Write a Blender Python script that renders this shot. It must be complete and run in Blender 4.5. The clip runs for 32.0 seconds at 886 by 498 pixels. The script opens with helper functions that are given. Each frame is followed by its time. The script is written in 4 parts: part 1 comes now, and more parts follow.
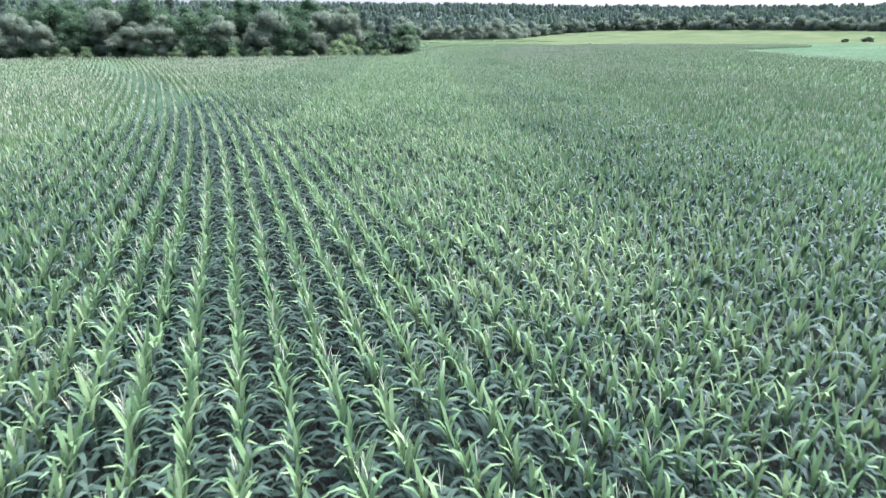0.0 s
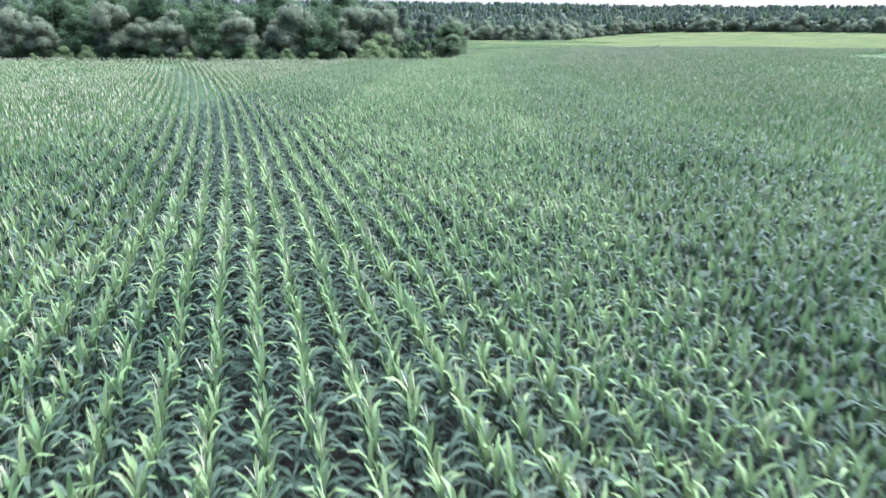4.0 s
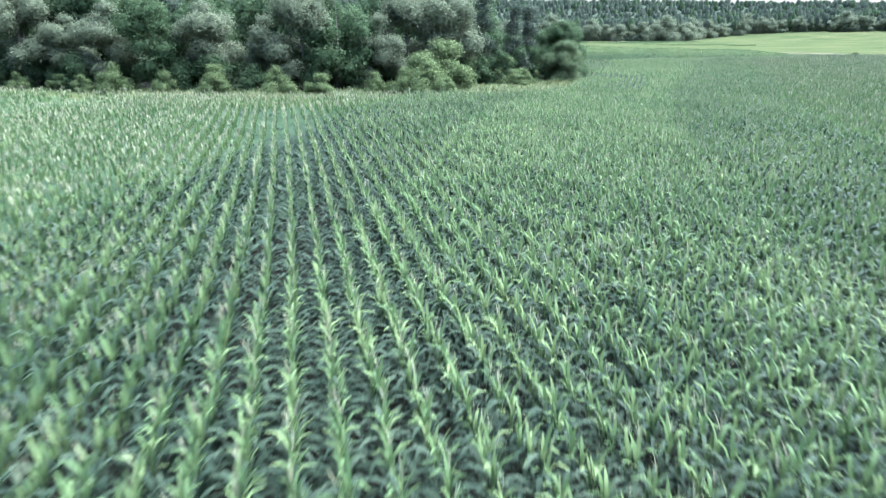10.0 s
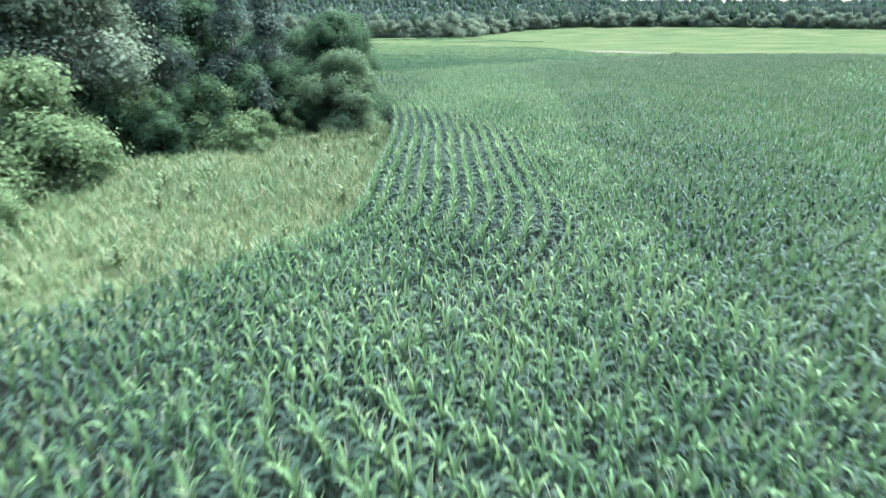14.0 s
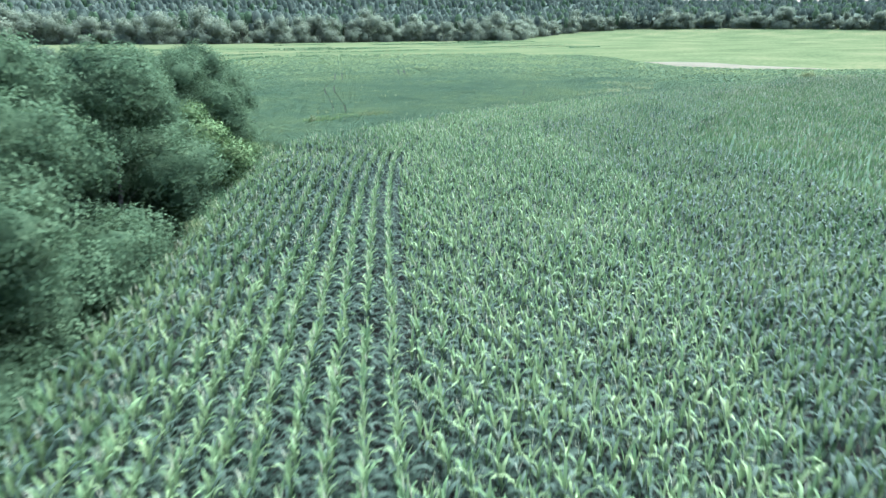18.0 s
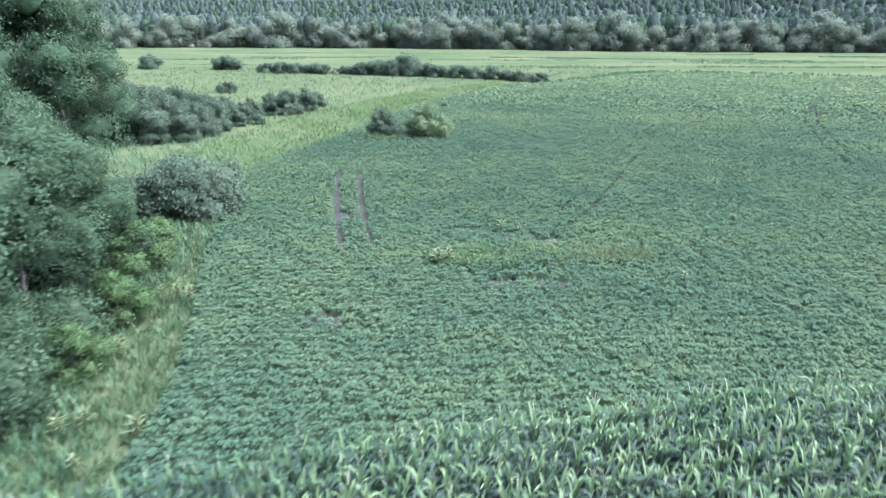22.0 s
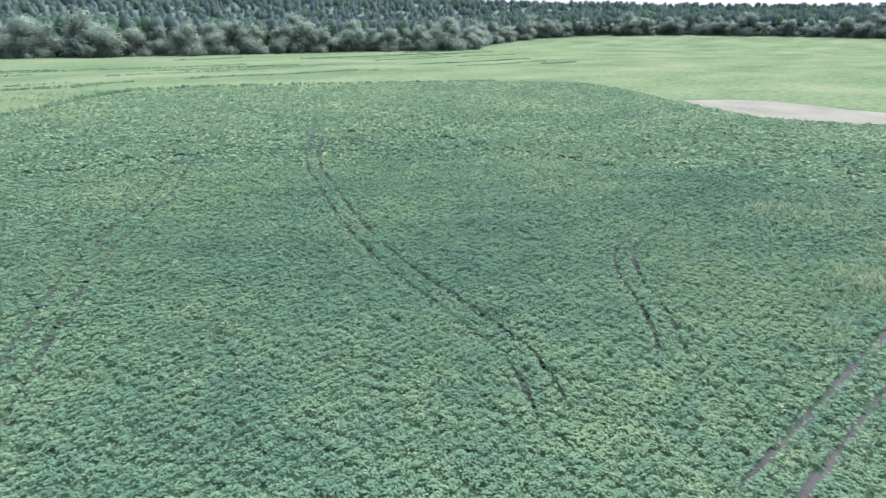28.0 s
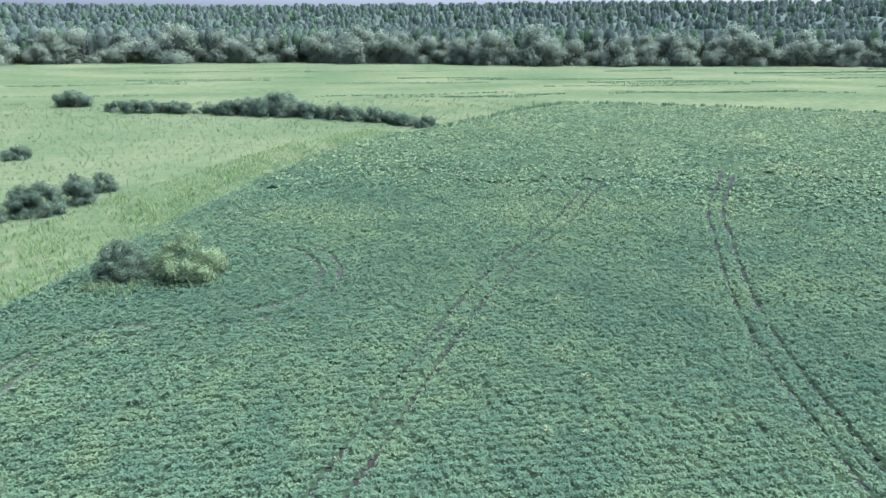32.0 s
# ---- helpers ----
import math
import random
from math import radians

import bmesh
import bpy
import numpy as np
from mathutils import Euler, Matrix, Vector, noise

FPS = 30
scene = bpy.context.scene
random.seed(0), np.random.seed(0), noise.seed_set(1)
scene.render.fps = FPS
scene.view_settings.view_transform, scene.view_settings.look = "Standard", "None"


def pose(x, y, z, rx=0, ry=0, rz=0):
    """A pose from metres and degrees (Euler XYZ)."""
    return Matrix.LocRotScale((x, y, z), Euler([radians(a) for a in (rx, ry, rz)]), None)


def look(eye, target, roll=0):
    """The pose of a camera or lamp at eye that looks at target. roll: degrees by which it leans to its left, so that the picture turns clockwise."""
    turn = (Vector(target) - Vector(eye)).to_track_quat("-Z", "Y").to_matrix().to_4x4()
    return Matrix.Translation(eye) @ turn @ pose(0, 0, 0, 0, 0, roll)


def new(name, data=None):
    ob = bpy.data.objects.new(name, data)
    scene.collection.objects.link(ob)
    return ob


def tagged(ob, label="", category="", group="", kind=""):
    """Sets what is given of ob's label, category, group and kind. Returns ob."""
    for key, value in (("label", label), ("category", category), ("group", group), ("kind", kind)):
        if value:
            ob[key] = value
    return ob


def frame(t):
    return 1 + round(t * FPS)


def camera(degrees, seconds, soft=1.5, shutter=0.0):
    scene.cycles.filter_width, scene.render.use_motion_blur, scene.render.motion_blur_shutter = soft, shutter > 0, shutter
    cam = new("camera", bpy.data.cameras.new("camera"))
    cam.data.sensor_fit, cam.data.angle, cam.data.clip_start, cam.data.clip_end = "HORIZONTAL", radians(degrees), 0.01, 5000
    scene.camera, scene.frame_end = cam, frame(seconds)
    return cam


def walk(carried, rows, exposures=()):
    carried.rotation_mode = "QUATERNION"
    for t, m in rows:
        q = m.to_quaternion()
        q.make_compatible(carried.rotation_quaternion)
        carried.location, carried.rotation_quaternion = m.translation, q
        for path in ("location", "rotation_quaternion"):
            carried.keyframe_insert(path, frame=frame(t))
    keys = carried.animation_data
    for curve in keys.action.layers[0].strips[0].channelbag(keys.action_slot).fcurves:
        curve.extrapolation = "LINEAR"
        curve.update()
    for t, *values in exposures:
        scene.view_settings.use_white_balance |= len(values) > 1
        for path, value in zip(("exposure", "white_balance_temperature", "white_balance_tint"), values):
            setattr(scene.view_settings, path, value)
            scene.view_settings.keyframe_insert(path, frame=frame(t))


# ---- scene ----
# seconds, x, y, z, turn to the left, tilt, roll
PATH = [
    (0, -82.49, -56.84, 7.20, -38.76, -19.42, -0.20),
    (0.5, -81.53, -55.60, 7.19, -38.75, -19.41, -0.18),
    (1, -80.17, -53.85, 7.21, -38.73, -19.38, -0.14),
    (1.5, -78.36, -51.63, 7.21, -38.76, -19.37, -0.13),
    (2, -76.02, -49.00, 7.18, -38.80, -19.38, 0.03),
    (2.5, -73.21, -45.94, 7.12, -38.79, -19.37, 0.03),
    (3, -70.05, -42.56, 7.05, -36.22, -19.35, 0.02),
    (3.5, -67.39, -38.98, 7.07, -35.96, -19.38, 0.16),
    (5.5, -61.57, -24.91, 6.94, -26.68, -19.36, -0.07),
    (6, -57.85, -20.39, 7.04, -25.92, -19.39, 0.05),
    (6.5, -54.09, -15.59, 7.19, -25.77, -19.43, 0.19),
    (7, -50.46, -10.64, 7.37, -25.73, -19.45, 0.18),
    (7.5, -46.86, -5.58, 7.50, -25.81, -19.47, 0.22),
    (8, -43.25, -0.38, 7.65, -25.85, -19.50, 0.25),
    (8.5, -39.56, 5.03, 7.74, -25.86, -19.49, 0.23),
    (9, -35.92, 10.43, 7.79, -25.88, -19.49, 0.18),
    (9.5, -32.37, 15.81, 7.85, -25.93, -19.48, 0.15),
    (10, -28.67, 21.30, 7.96, -25.95, -19.49, 0.13),
    (10.5, -24.90, 26.84, 8.09, -25.96, -19.53, 0.13),
    (11, -21.02, 32.49, 8.18, -30.12, -19.62, 0.21),
    (11.5, -17.11, 38.01, 8.27, -34.00, -19.71, 0.26),
    (12, -13.08, 43.49, 8.32, -34.54, -19.72, 0.20),
    (12.5, -8.90, 48.86, 8.30, -39.33, -19.75, 0.16),
    (13, -4.82, 53.93, 8.40, -40.91, -19.83, 0.08),
    (13.5, -0.43, 58.85, 8.35, -42.46, -19.84, -0.04),
    (15.5, 18.21, 78.26, 8.62, -49.95, -19.77, 0.34),
    (16, 23.23, 82.07, 8.73, -49.88, -19.81, 0.13),
    (16.5, 28.17, 85.72, 9.14, -49.95, -19.83, 0.06),
    (17, 33.25, 89.38, 9.28, -47.87, -19.85, 0.09),
    (17.5, 38.25, 92.98, 9.73, -40.90, -19.77, 0.11),
    (18, 42.93, 96.54, 9.90, -40.36, -19.80, 0.09),
    (18.5, 47.64, 100.24, 10.08, -39.52, -19.83, -0.01),
    (19, 52.21, 104.06, 10.17, -34.60, -19.81, -0.20),
    (19.5, 56.70, 107.91, 10.26, -23.84, -19.67, 0.02),
    (20, 60.79, 111.90, 10.40, -23.09, -19.73, 0.11),
    (20.5, 64.60, 116.01, 10.50, -15.75, -19.62, 0.17),
    (21, 68.31, 120.20, 10.63, -12.26, -19.60, 0.29),
    (21.5, 71.59, 124.73, 10.74, -8.12, -19.58, 0.22),
    (22, 74.67, 129.35, 10.88, -2.55, -19.52, 0.28),
    (22.5, 77.38, 134.07, 11.07, -1.72, -19.54, 0.37),
    (23, 80.01, 138.81, 11.71, -1.59, -19.67, 0.37),
    (23.5, 82.01, 142.94, 13.38, -1.54, -19.48, 0.40),
    (24, 83.58, 145.93, 14.56, -0.84, -19.45, 0.40),
    (24.5, 85.21, 148.14, 14.90, -0.41, -19.52, 0.40),
    (26.5, 88.23, 150.93, 14.51, -33.82, -19.63, 0.28),
    (27, 88.37, 150.98, 14.42, -34.55, -19.63, 0.32),
    (27.5, 88.49, 150.97, 14.34, -42.67, -19.65, 0.30),
    (28, 88.58, 150.98, 14.27, -45.44, -19.66, 0.25),
    (28.5, 88.56, 151.13, 14.16, -53.25, -19.66, 0.26),
    (29, 88.58, 151.14, 14.06, -53.91, -19.63, 0.24),
    (29.5, 88.65, 151.10, 14.00, -67.88, -19.73, 0.03),
    (30, 88.57, 151.20, 13.96, -70.94, -19.74, 0.01),
    (30.5, 88.55, 151.25, 13.94, -71.94, -19.74, 0.05),
    (30.9, 88.43, 151.56, 14.12, -64.58, -19.75, 0.27),
    (31, 88.47, 151.59, 14.21, -54.81, -19.23, 0.16),
    (31.1, 88.53, 151.39, 14.57, -43.30, -19.28, 0.15),
    (31.2, 88.58, 151.18, 14.92, -31.80, -19.33, 0.13),
    (31.3, 88.64, 150.98, 15.28, -20.30, -19.37, 0.12),
    (31.4, 88.69, 150.77, 15.64, -11.30, -19.42, 0.10),
    (31.5, 88.80, 150.80, 16.00, -8.78, -19.37, 0.11),
    (32, 88.87, 150.74, 17.63, -8.26, -19.33, 0.18),
]
cam = camera(71.8, 32.0, soft=1.4, shutter=0.3)
walk(cam, [(t, pose(x, y, z, 90 + tilt, 0, turn) @ pose(0, 0, 0, 0, 0, roll)) for t, x, y, z, turn, tilt, roll in PATH],
     exposures=[(0, 3.05, 5150, 18), (6, 3.07, 5160, 16), (9, 3.07, 5160, 12), (13, 3.13, 5120, 0), (16, 3.13, 4990, 6), (18, 3.12, 4960, 9), (21, 3.04, 4960, 18), (24, 2.9, 4940, 22), (28, 2.88, 5030, 19), (30, 2.86, 4990, 18), (32, 2.85, 4960, 18)])

# ---- light ----
world = bpy.data.worlds.new("world")
scene.world = world
world.use_nodes = True
wn = world.node_tree
sky = wn.nodes.new("ShaderNodeTexSky")
sky.sky_type, sky.sun_disc = "NISHITA", False
SUN_UP, SUN_TURN = radians(60), radians(88)
sky.sun_elevation, sky.sun_rotation = SUN_UP, SUN_TURN
sky.air_density, sky.dust_density, sky.ozone_density = 0.8, 5.0, 0.6
wn.links.new(sky.outputs[0], wn.nodes["Background"].inputs[0])
wn.nodes["Background"].inputs[1].default_value = 0.065
sun = new("sun", bpy.data.lights.new("sun", "SUN"))
sun.data.energy, sun.data.angle, sun.data.color = 2.4, radians(80), (1.0, 0.97, 0.92)
toward = Vector((math.sin(SUN_TURN) * math.cos(SUN_UP), math.cos(SUN_TURN) * math.cos(SUN_UP), math.sin(SUN_UP)))
sun.matrix_world = look(toward * 100, (0, 0, 0))

# ---- materials ----
def material(name, stops, scale=1.0, rough=0.75, bump=0.0, island=0.0, thin=0.0, stretch=(1, 1, 1), detail_scale=None, spec=0.3):
    """Colour ramp over two scales of noise, with a shift from piece to piece and light passing through leaves."""
    m = bpy.data.materials.new(name)
    m.use_nodes = True
    nt = m.node_tree
    n, l = nt.nodes, nt.links
    bsdf, out = n["Principled BSDF"], n["Material Output"]
    bsdf.inputs["Roughness"].default_value = rough
    bsdf.inputs["Specular IOR Level"].default_value = spec
    geo = n.new("ShaderNodeNewGeometry")
    mp = n.new("ShaderNodeMapping")
    mp.inputs["Scale"].default_value = stretch
    l.new(geo.outputs["Position"], mp.inputs["Vector"])
    big = n.new("ShaderNodeTexNoise")
    big.inputs["Scale"].default_value, big.inputs["Detail"].default_value = scale, 4
    l.new(mp.outputs[0], big.inputs["Vector"])
    fine = n.new("ShaderNodeTexNoise")
    fine.inputs["Scale"].default_value, fine.inputs["Detail"].default_value = detail_scale or scale * 9, 3
    l.new(mp.outputs[0], fine.inputs["Vector"])
    mix = n.new("ShaderNodeMix")
    mix.data_type = "FLOAT"
    mix.inputs[0].default_value = 0.45
    l.new(big.outputs[0], mix.inputs[2])
    l.new(fine.outputs[0], mix.inputs[3])
    value = mix.outputs[0]
    if island:
        add = n.new("ShaderNodeMath")
        add.operation = "MULTIPLY_ADD"
        l.new(geo.outputs["Random Per Island"], add.inputs[0])
        add.inputs[1].default_value = island
        sub = n.new("ShaderNodeMath")
        sub.operation = "SUBTRACT"
        l.new(value, sub.inputs[0])
        sub.inputs[1].default_value = island / 2
        l.new(sub.outputs[0], add.inputs[2])
        value = add.outputs[0]
    ramp = n.new("ShaderNodeValToRGB")
    e = ramp.color_ramp.elements
    while len(e) < len(stops):
        e.new(0.5)
    for k, (pos, c) in enumerate(stops):
        e[k].position, e[k].color = pos, (*c, 1)
    l.new(value, ramp.inputs[0])
    l.new(ramp.outputs[0], bsdf.inputs["Base Color"])
    if bump:
        b = n.new("ShaderNodeBump")
        b.inputs["Strength"].default_value, b.inputs["Distance"].default_value = bump, 0.05
        l.new(fine.outputs[0], b.inputs["Height"])
        l.new(b.outputs[0], bsdf.inputs["Normal"])
    if thin:
        tr = n.new("ShaderNodeBsdfTranslucent")
        l.new(ramp.outputs[0], tr.inputs["Color"])
        mx = n.new("ShaderNodeMixShader")
        mx.inputs[0].default_value = thin
        l.new(bsdf.outputs[0], mx.inputs[1])
        l.new(tr.outputs[0], mx.inputs[2])
        l.new(mx.outputs[0], out.inputs["Surface"])
    return m


def ramp3(a, b, c):
    return [(0.3, a), (0.5, b), (0.72, c)]


# mature leaf, bluer than the fresh whorl, darkened further to imitate row-gap shade
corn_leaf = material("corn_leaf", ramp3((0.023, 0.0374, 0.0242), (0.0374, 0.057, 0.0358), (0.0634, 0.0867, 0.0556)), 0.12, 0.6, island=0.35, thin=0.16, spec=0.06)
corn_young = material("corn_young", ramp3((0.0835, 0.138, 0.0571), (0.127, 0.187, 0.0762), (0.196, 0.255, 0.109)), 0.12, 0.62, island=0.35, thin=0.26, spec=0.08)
corn_tassel = material("corn_tassel", ramp3((0.21, 0.23, 0.132), (0.283, 0.289, 0.179), (0.354, 0.348, 0.229)), 0.3, 0.7, island=0.4, spec=0.1)
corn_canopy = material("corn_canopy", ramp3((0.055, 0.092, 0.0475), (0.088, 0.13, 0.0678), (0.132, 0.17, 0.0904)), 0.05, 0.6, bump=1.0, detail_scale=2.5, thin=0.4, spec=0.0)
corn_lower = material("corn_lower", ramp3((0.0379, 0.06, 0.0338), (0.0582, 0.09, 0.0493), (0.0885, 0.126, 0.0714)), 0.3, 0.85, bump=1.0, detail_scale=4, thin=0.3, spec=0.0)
# dark brown earth, taken near black so the colour carries shade under the plants
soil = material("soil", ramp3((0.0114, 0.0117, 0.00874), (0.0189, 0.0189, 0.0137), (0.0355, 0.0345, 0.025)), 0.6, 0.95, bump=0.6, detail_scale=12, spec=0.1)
dry_soil = material("dry_soil", ramp3((0.0215, 0.0206, 0.0144), (0.0336, 0.0326, 0.0232), (0.0503, 0.0493, 0.036)), 0.6, 0.95, bump=0.6, detail_scale=12, spec=0.1)
soy_leaf = material("soy_leaf", ramp3((0.0408, 0.0718, 0.0412), (0.0598, 0.093, 0.0473), (0.0947, 0.126, 0.0497)), 0.06, 0.8, island=0.16, thin=0.15, spec=0.02)
# lighter soybean leaf: veil and grazing light over the far field, put into colour
soy_far_veil = material("soy_far_veil", ramp3((0.0759, 0.114, 0.0546), (0.11, 0.149, 0.0656), (0.166, 0.19, 0.0742)), 0.06, 0.8, island=0.16, thin=0.2, spec=0.02)
# soybean leaf colour darkened: the self-shade of the crop, painted on its inner sheet
soy_inner_shade = material("soy_inner_shade", ramp3((0.0295, 0.05, 0.0263), (0.0465, 0.07, 0.0348), (0.0736, 0.094, 0.0401)), 0.05, 0.6, bump=1.0, detail_scale=3.0, thin=0.4, spec=0.0)
grass_ground = material("grass_ground", [(0.34, (0.0357, 0.0528, 0.0224)), (0.5, (0.0595, 0.0748, 0.0326)), (0.66, (0.0932, 0.095, 0.0451))], 0.025, 1.0, spec=0.0, bump=0.1, stretch=(0.8, 1.4, 1), detail_scale=0.45)
grass_blade = material("grass_blade", ramp3((0.0911, 0.142, 0.0565), (0.149, 0.19, 0.0768), (0.237, 0.235, 0.113)), 0.1, 0.7, island=0.6, thin=0.25)
sand = material("sand", ramp3((0.0532, 0.0487, 0.0277), (0.0809, 0.0721, 0.0418), (0.107, 0.0949, 0.058)), 0.1, 0.95, bump=0.4, detail_scale=2, spec=0.05)
bark = material("bark", ramp3((0.05, 0.04, 0.032), (0.10, 0.085, 0.07), (0.18, 0.155, 0.13)), 2.0, 0.9, bump=0.8, stretch=(1, 1, 0.25))
willow_leaf = material("willow_leaf", ramp3((0.111, 0.137, 0.085), (0.153, 0.18, 0.113), (0.2, 0.223, 0.144)), 0.9, 0.8, island=0.2, detail_scale=7, bump=0.5, thin=0.4, spec=0.05)
alder_leaf = material("alder_leaf", ramp3((0.0409, 0.0706, 0.0339), (0.0631, 0.0982, 0.0467), (0.097, 0.136, 0.0662)), 0.9, 0.8, island=0.2, detail_scale=7, bump=0.5, thin=0.4, spec=0.05)
maple_leaf = material("maple_leaf", ramp3((0.0493, 0.0869, 0.0288), (0.074, 0.116, 0.0385), (0.11, 0.151, 0.0545)), 0.9, 0.7, island=0.3, detail_scale=7, bump=0.5, thin=0.25, spec=0.1)
silver_leaf = material("silver_leaf", ramp3((0.0863, 0.119, 0.058), (0.114, 0.152, 0.0765), (0.146, 0.186, 0.099)), 0.9, 0.8, island=0.2, detail_scale=7, bump=0.5, thin=0.4, spec=0.05)
pine_leaf = material("pine_leaf", ramp3((0.0534, 0.0719, 0.0521), (0.0779, 0.0995, 0.0721), (0.112, 0.13, 0.0944)), 0.3, 0.9, island=0.2, thin=0.4, spec=0.0)
bush_leaf = material("bush_leaf", ramp3((0.0571, 0.0837, 0.0482), (0.0838, 0.113, 0.0646), (0.119, 0.146, 0.0887)), 0.9, 0.8, island=0.2, detail_scale=7, bump=0.5, thin=0.4, spec=0.05)
olive_leaf = material("olive_leaf", ramp3((0.0902, 0.127, 0.0534), (0.131, 0.174, 0.0758), (0.18, 0.225, 0.105)), 0.9, 0.8, island=0.2, detail_scale=7, bump=0.5, thin=0.4, spec=0.05)
weed_leaf = material("weed_leaf", ramp3((0.074, 0.104, 0.035), (0.111, 0.142, 0.0525), (0.167, 0.187, 0.0818)), 0.5, 0.6, island=0.5, thin=0.3)

# ---- geometry helpers ----
rng = np.random.default_rng(7)


def quads(name, verts, faces, materials, index=None, smooth=False):
    """A mesh of quads from whole arrays."""
    me = bpy.data.meshes.new(name)
    verts, faces = np.asarray(verts, np.float32), np.asarray(faces, np.int32)
    me.vertices.add(len(verts))
    me.vertices.foreach_set("co", verts.ravel())
    me.loops.add(faces.size)
    me.loops.foreach_set("vertex_index", faces.ravel())
    me.polygons.add(len(faces))
    me.polygons.foreach_set("loop_start", np.arange(len(faces), dtype=np.int32) * 4)
    me.polygons.foreach_set("loop_total", np.full(len(faces), 4, np.int32))
    for m in materials:
        me.materials.append(m)
    if index is not None:
        me.polygons.foreach_set("material_index", np.asarray(index, np.int32))
    if smooth:
        me.polygons.foreach_set("use_smooth", np.ones(len(faces), bool))
    me.update(calc_edges=True)
    return me


def part(name, mesh, parent, label=""):
    ob = new(name, mesh)
    ob.parent = parent
    return tagged(ob, label)


def inside(x, y, poly):
    p = np.asarray(poly)
    c = np.zeros(len(x), bool)
    for (x1, y1), (x2, y2) in zip(p, np.roll(p, -1, 0)):
        if y1 != y2:
            c ^= ((y1 > y) != (y2 > y)) & (x < (x2 - x1) * (y - y1) / (y2 - y1) + x1)
    return c


def off_line(x, y, line):
    best = np.full(len(x), 1e9)
    for (x1, y1), (x2, y2) in zip(line, line[1:]):
        dx, dy = x2 - x1, y2 - y1
        s = np.clip(((x - x1) * dx + (y - y1) * dy) / (dx * dx + dy * dy), 0, 1)
        best = np.minimum(best, np.hypot(x - x1 - s * dx, y - y1 - s * dy))
    return best


def curve(points, step):
    """A smooth line through points, sampled at even steps."""
    p = np.asarray(points, float)
    q = np.vstack([2 * p[0] - p[1], p, 2 * p[-1] - p[-2]])
    out = []
    for i in range(1, len(q) - 2):
        n = max(int(np.linalg.norm(q[i + 1] - q[i]) / step), 2)
        t = np.linspace(0, 1, n, endpoint=False)[:, None]
        out.append(0.5 * (2 * q[i] + (q[i + 1] - q[i - 1]) * t + (2 * q[i - 1] - 5 * q[i] + 4 * q[i + 1] - q[i + 2]) * t**2
                          + (3 * q[i] - q[i - 1] - 3 * q[i + 1] + q[i + 2]) * t**3))
    return np.vstack(out + [p[-1:]])


def soft_noise(x, y, size, seed=0):
    """Smooth hills between -1 and 1 from a few waves."""
    r = np.random.default_rng(seed)
    v = np.zeros_like(x, dtype=float)
    for k in range(6):
        a, f, ph = r.uniform(0, 6.28), r.uniform(0.6, 1.8) / size, r.uniform(0, 6.28)
        v += np.sin((x * np.cos(a) + y * np.sin(a)) * f * 6.28 + ph)
    return v / 3.5


def strew(variants, pos, turn, size, index):
    """Copies of small quad templates, joined: variants are (verts, faces, material index)."""
    vs, fs, ms, base = [], [], [], 0
    pick = rng.integers(0, len(variants), len(pos))
    for k, (tv, tf, tm) in enumerate(variants):
        sel = pick == k
        n = sel.sum()
        if not n:
            continue
        c, s, z = np.cos(turn[sel])[:, None], np.sin(turn[sel])[:, None], size[sel][:, None]
        v = np.stack([tv[:, 0] * c - tv[:, 1] * s, tv[:, 0] * s + tv[:, 1] * c, np.repeat(tv[None, :, 2], n, 0)], -1) * z[..., None]
        v += pos[sel][:, None, :]
        vs.append(v.reshape(-1, 3))
        fs.append((tf[None] + (np.arange(n) * len(tv))[:, None, None] + base).reshape(-1, 4))
        ms.append(np.tile(tm, n))
        base += n * len(tv)
    return np.vstack(vs), np.vstack(fs), np.concatenate(ms)


# ---- ground ----
def terrain(x, y):
    d = np.hypot(x - 60, y - 60)
    rise = np.clip((d - 380) / 900, 0, 1)
    turn = np.arctan2(x - 60, y - 60)
    hill = np.clip((d - 640) / 500, 0, 1)
    hill = hill * hill * (3 - 2 * hill)
    height = np.interp(turn, [-3.15, -0.9, -0.45, -0.2, 0.05, 0.35, 0.7, 1.2, 1.6, 3.15], [30, 32, 33, 35, 40, 44, 41, 30, 28, 30])
    return 3.0 * rise + hill * height


def build_ground():
    rad = np.concatenate([np.linspace(0, 380, 30), np.linspace(400, 1400, 34), [1800, 2400, 3200, 4200]])
    ang = np.linspace(0, 2 * np.pi, 121)[:-1]
    rr, aa = np.meshgrid(rad, ang, indexing="ij")
    x, y = 60 + rr * np.sin(aa), 60 + rr * np.cos(aa)
    v = np.stack([x, y, terrain(x, y)], -1).reshape(-1, 3)
    i, j = np.meshgrid(np.arange(len(rad) - 1), np.arange(120), indexing="ij")
    a, b = i * 120 + j, i * 120 + (j + 1) % 120
    f = np.stack([a, a + 120, b + 120, b], -1).reshape(-1, 4)
    tagged(new("ground", quads("ground", v, f, [grass_ground], smooth=True)), "wide flat meadow ground rising into hills", "ground", kind="structure")


build_ground()

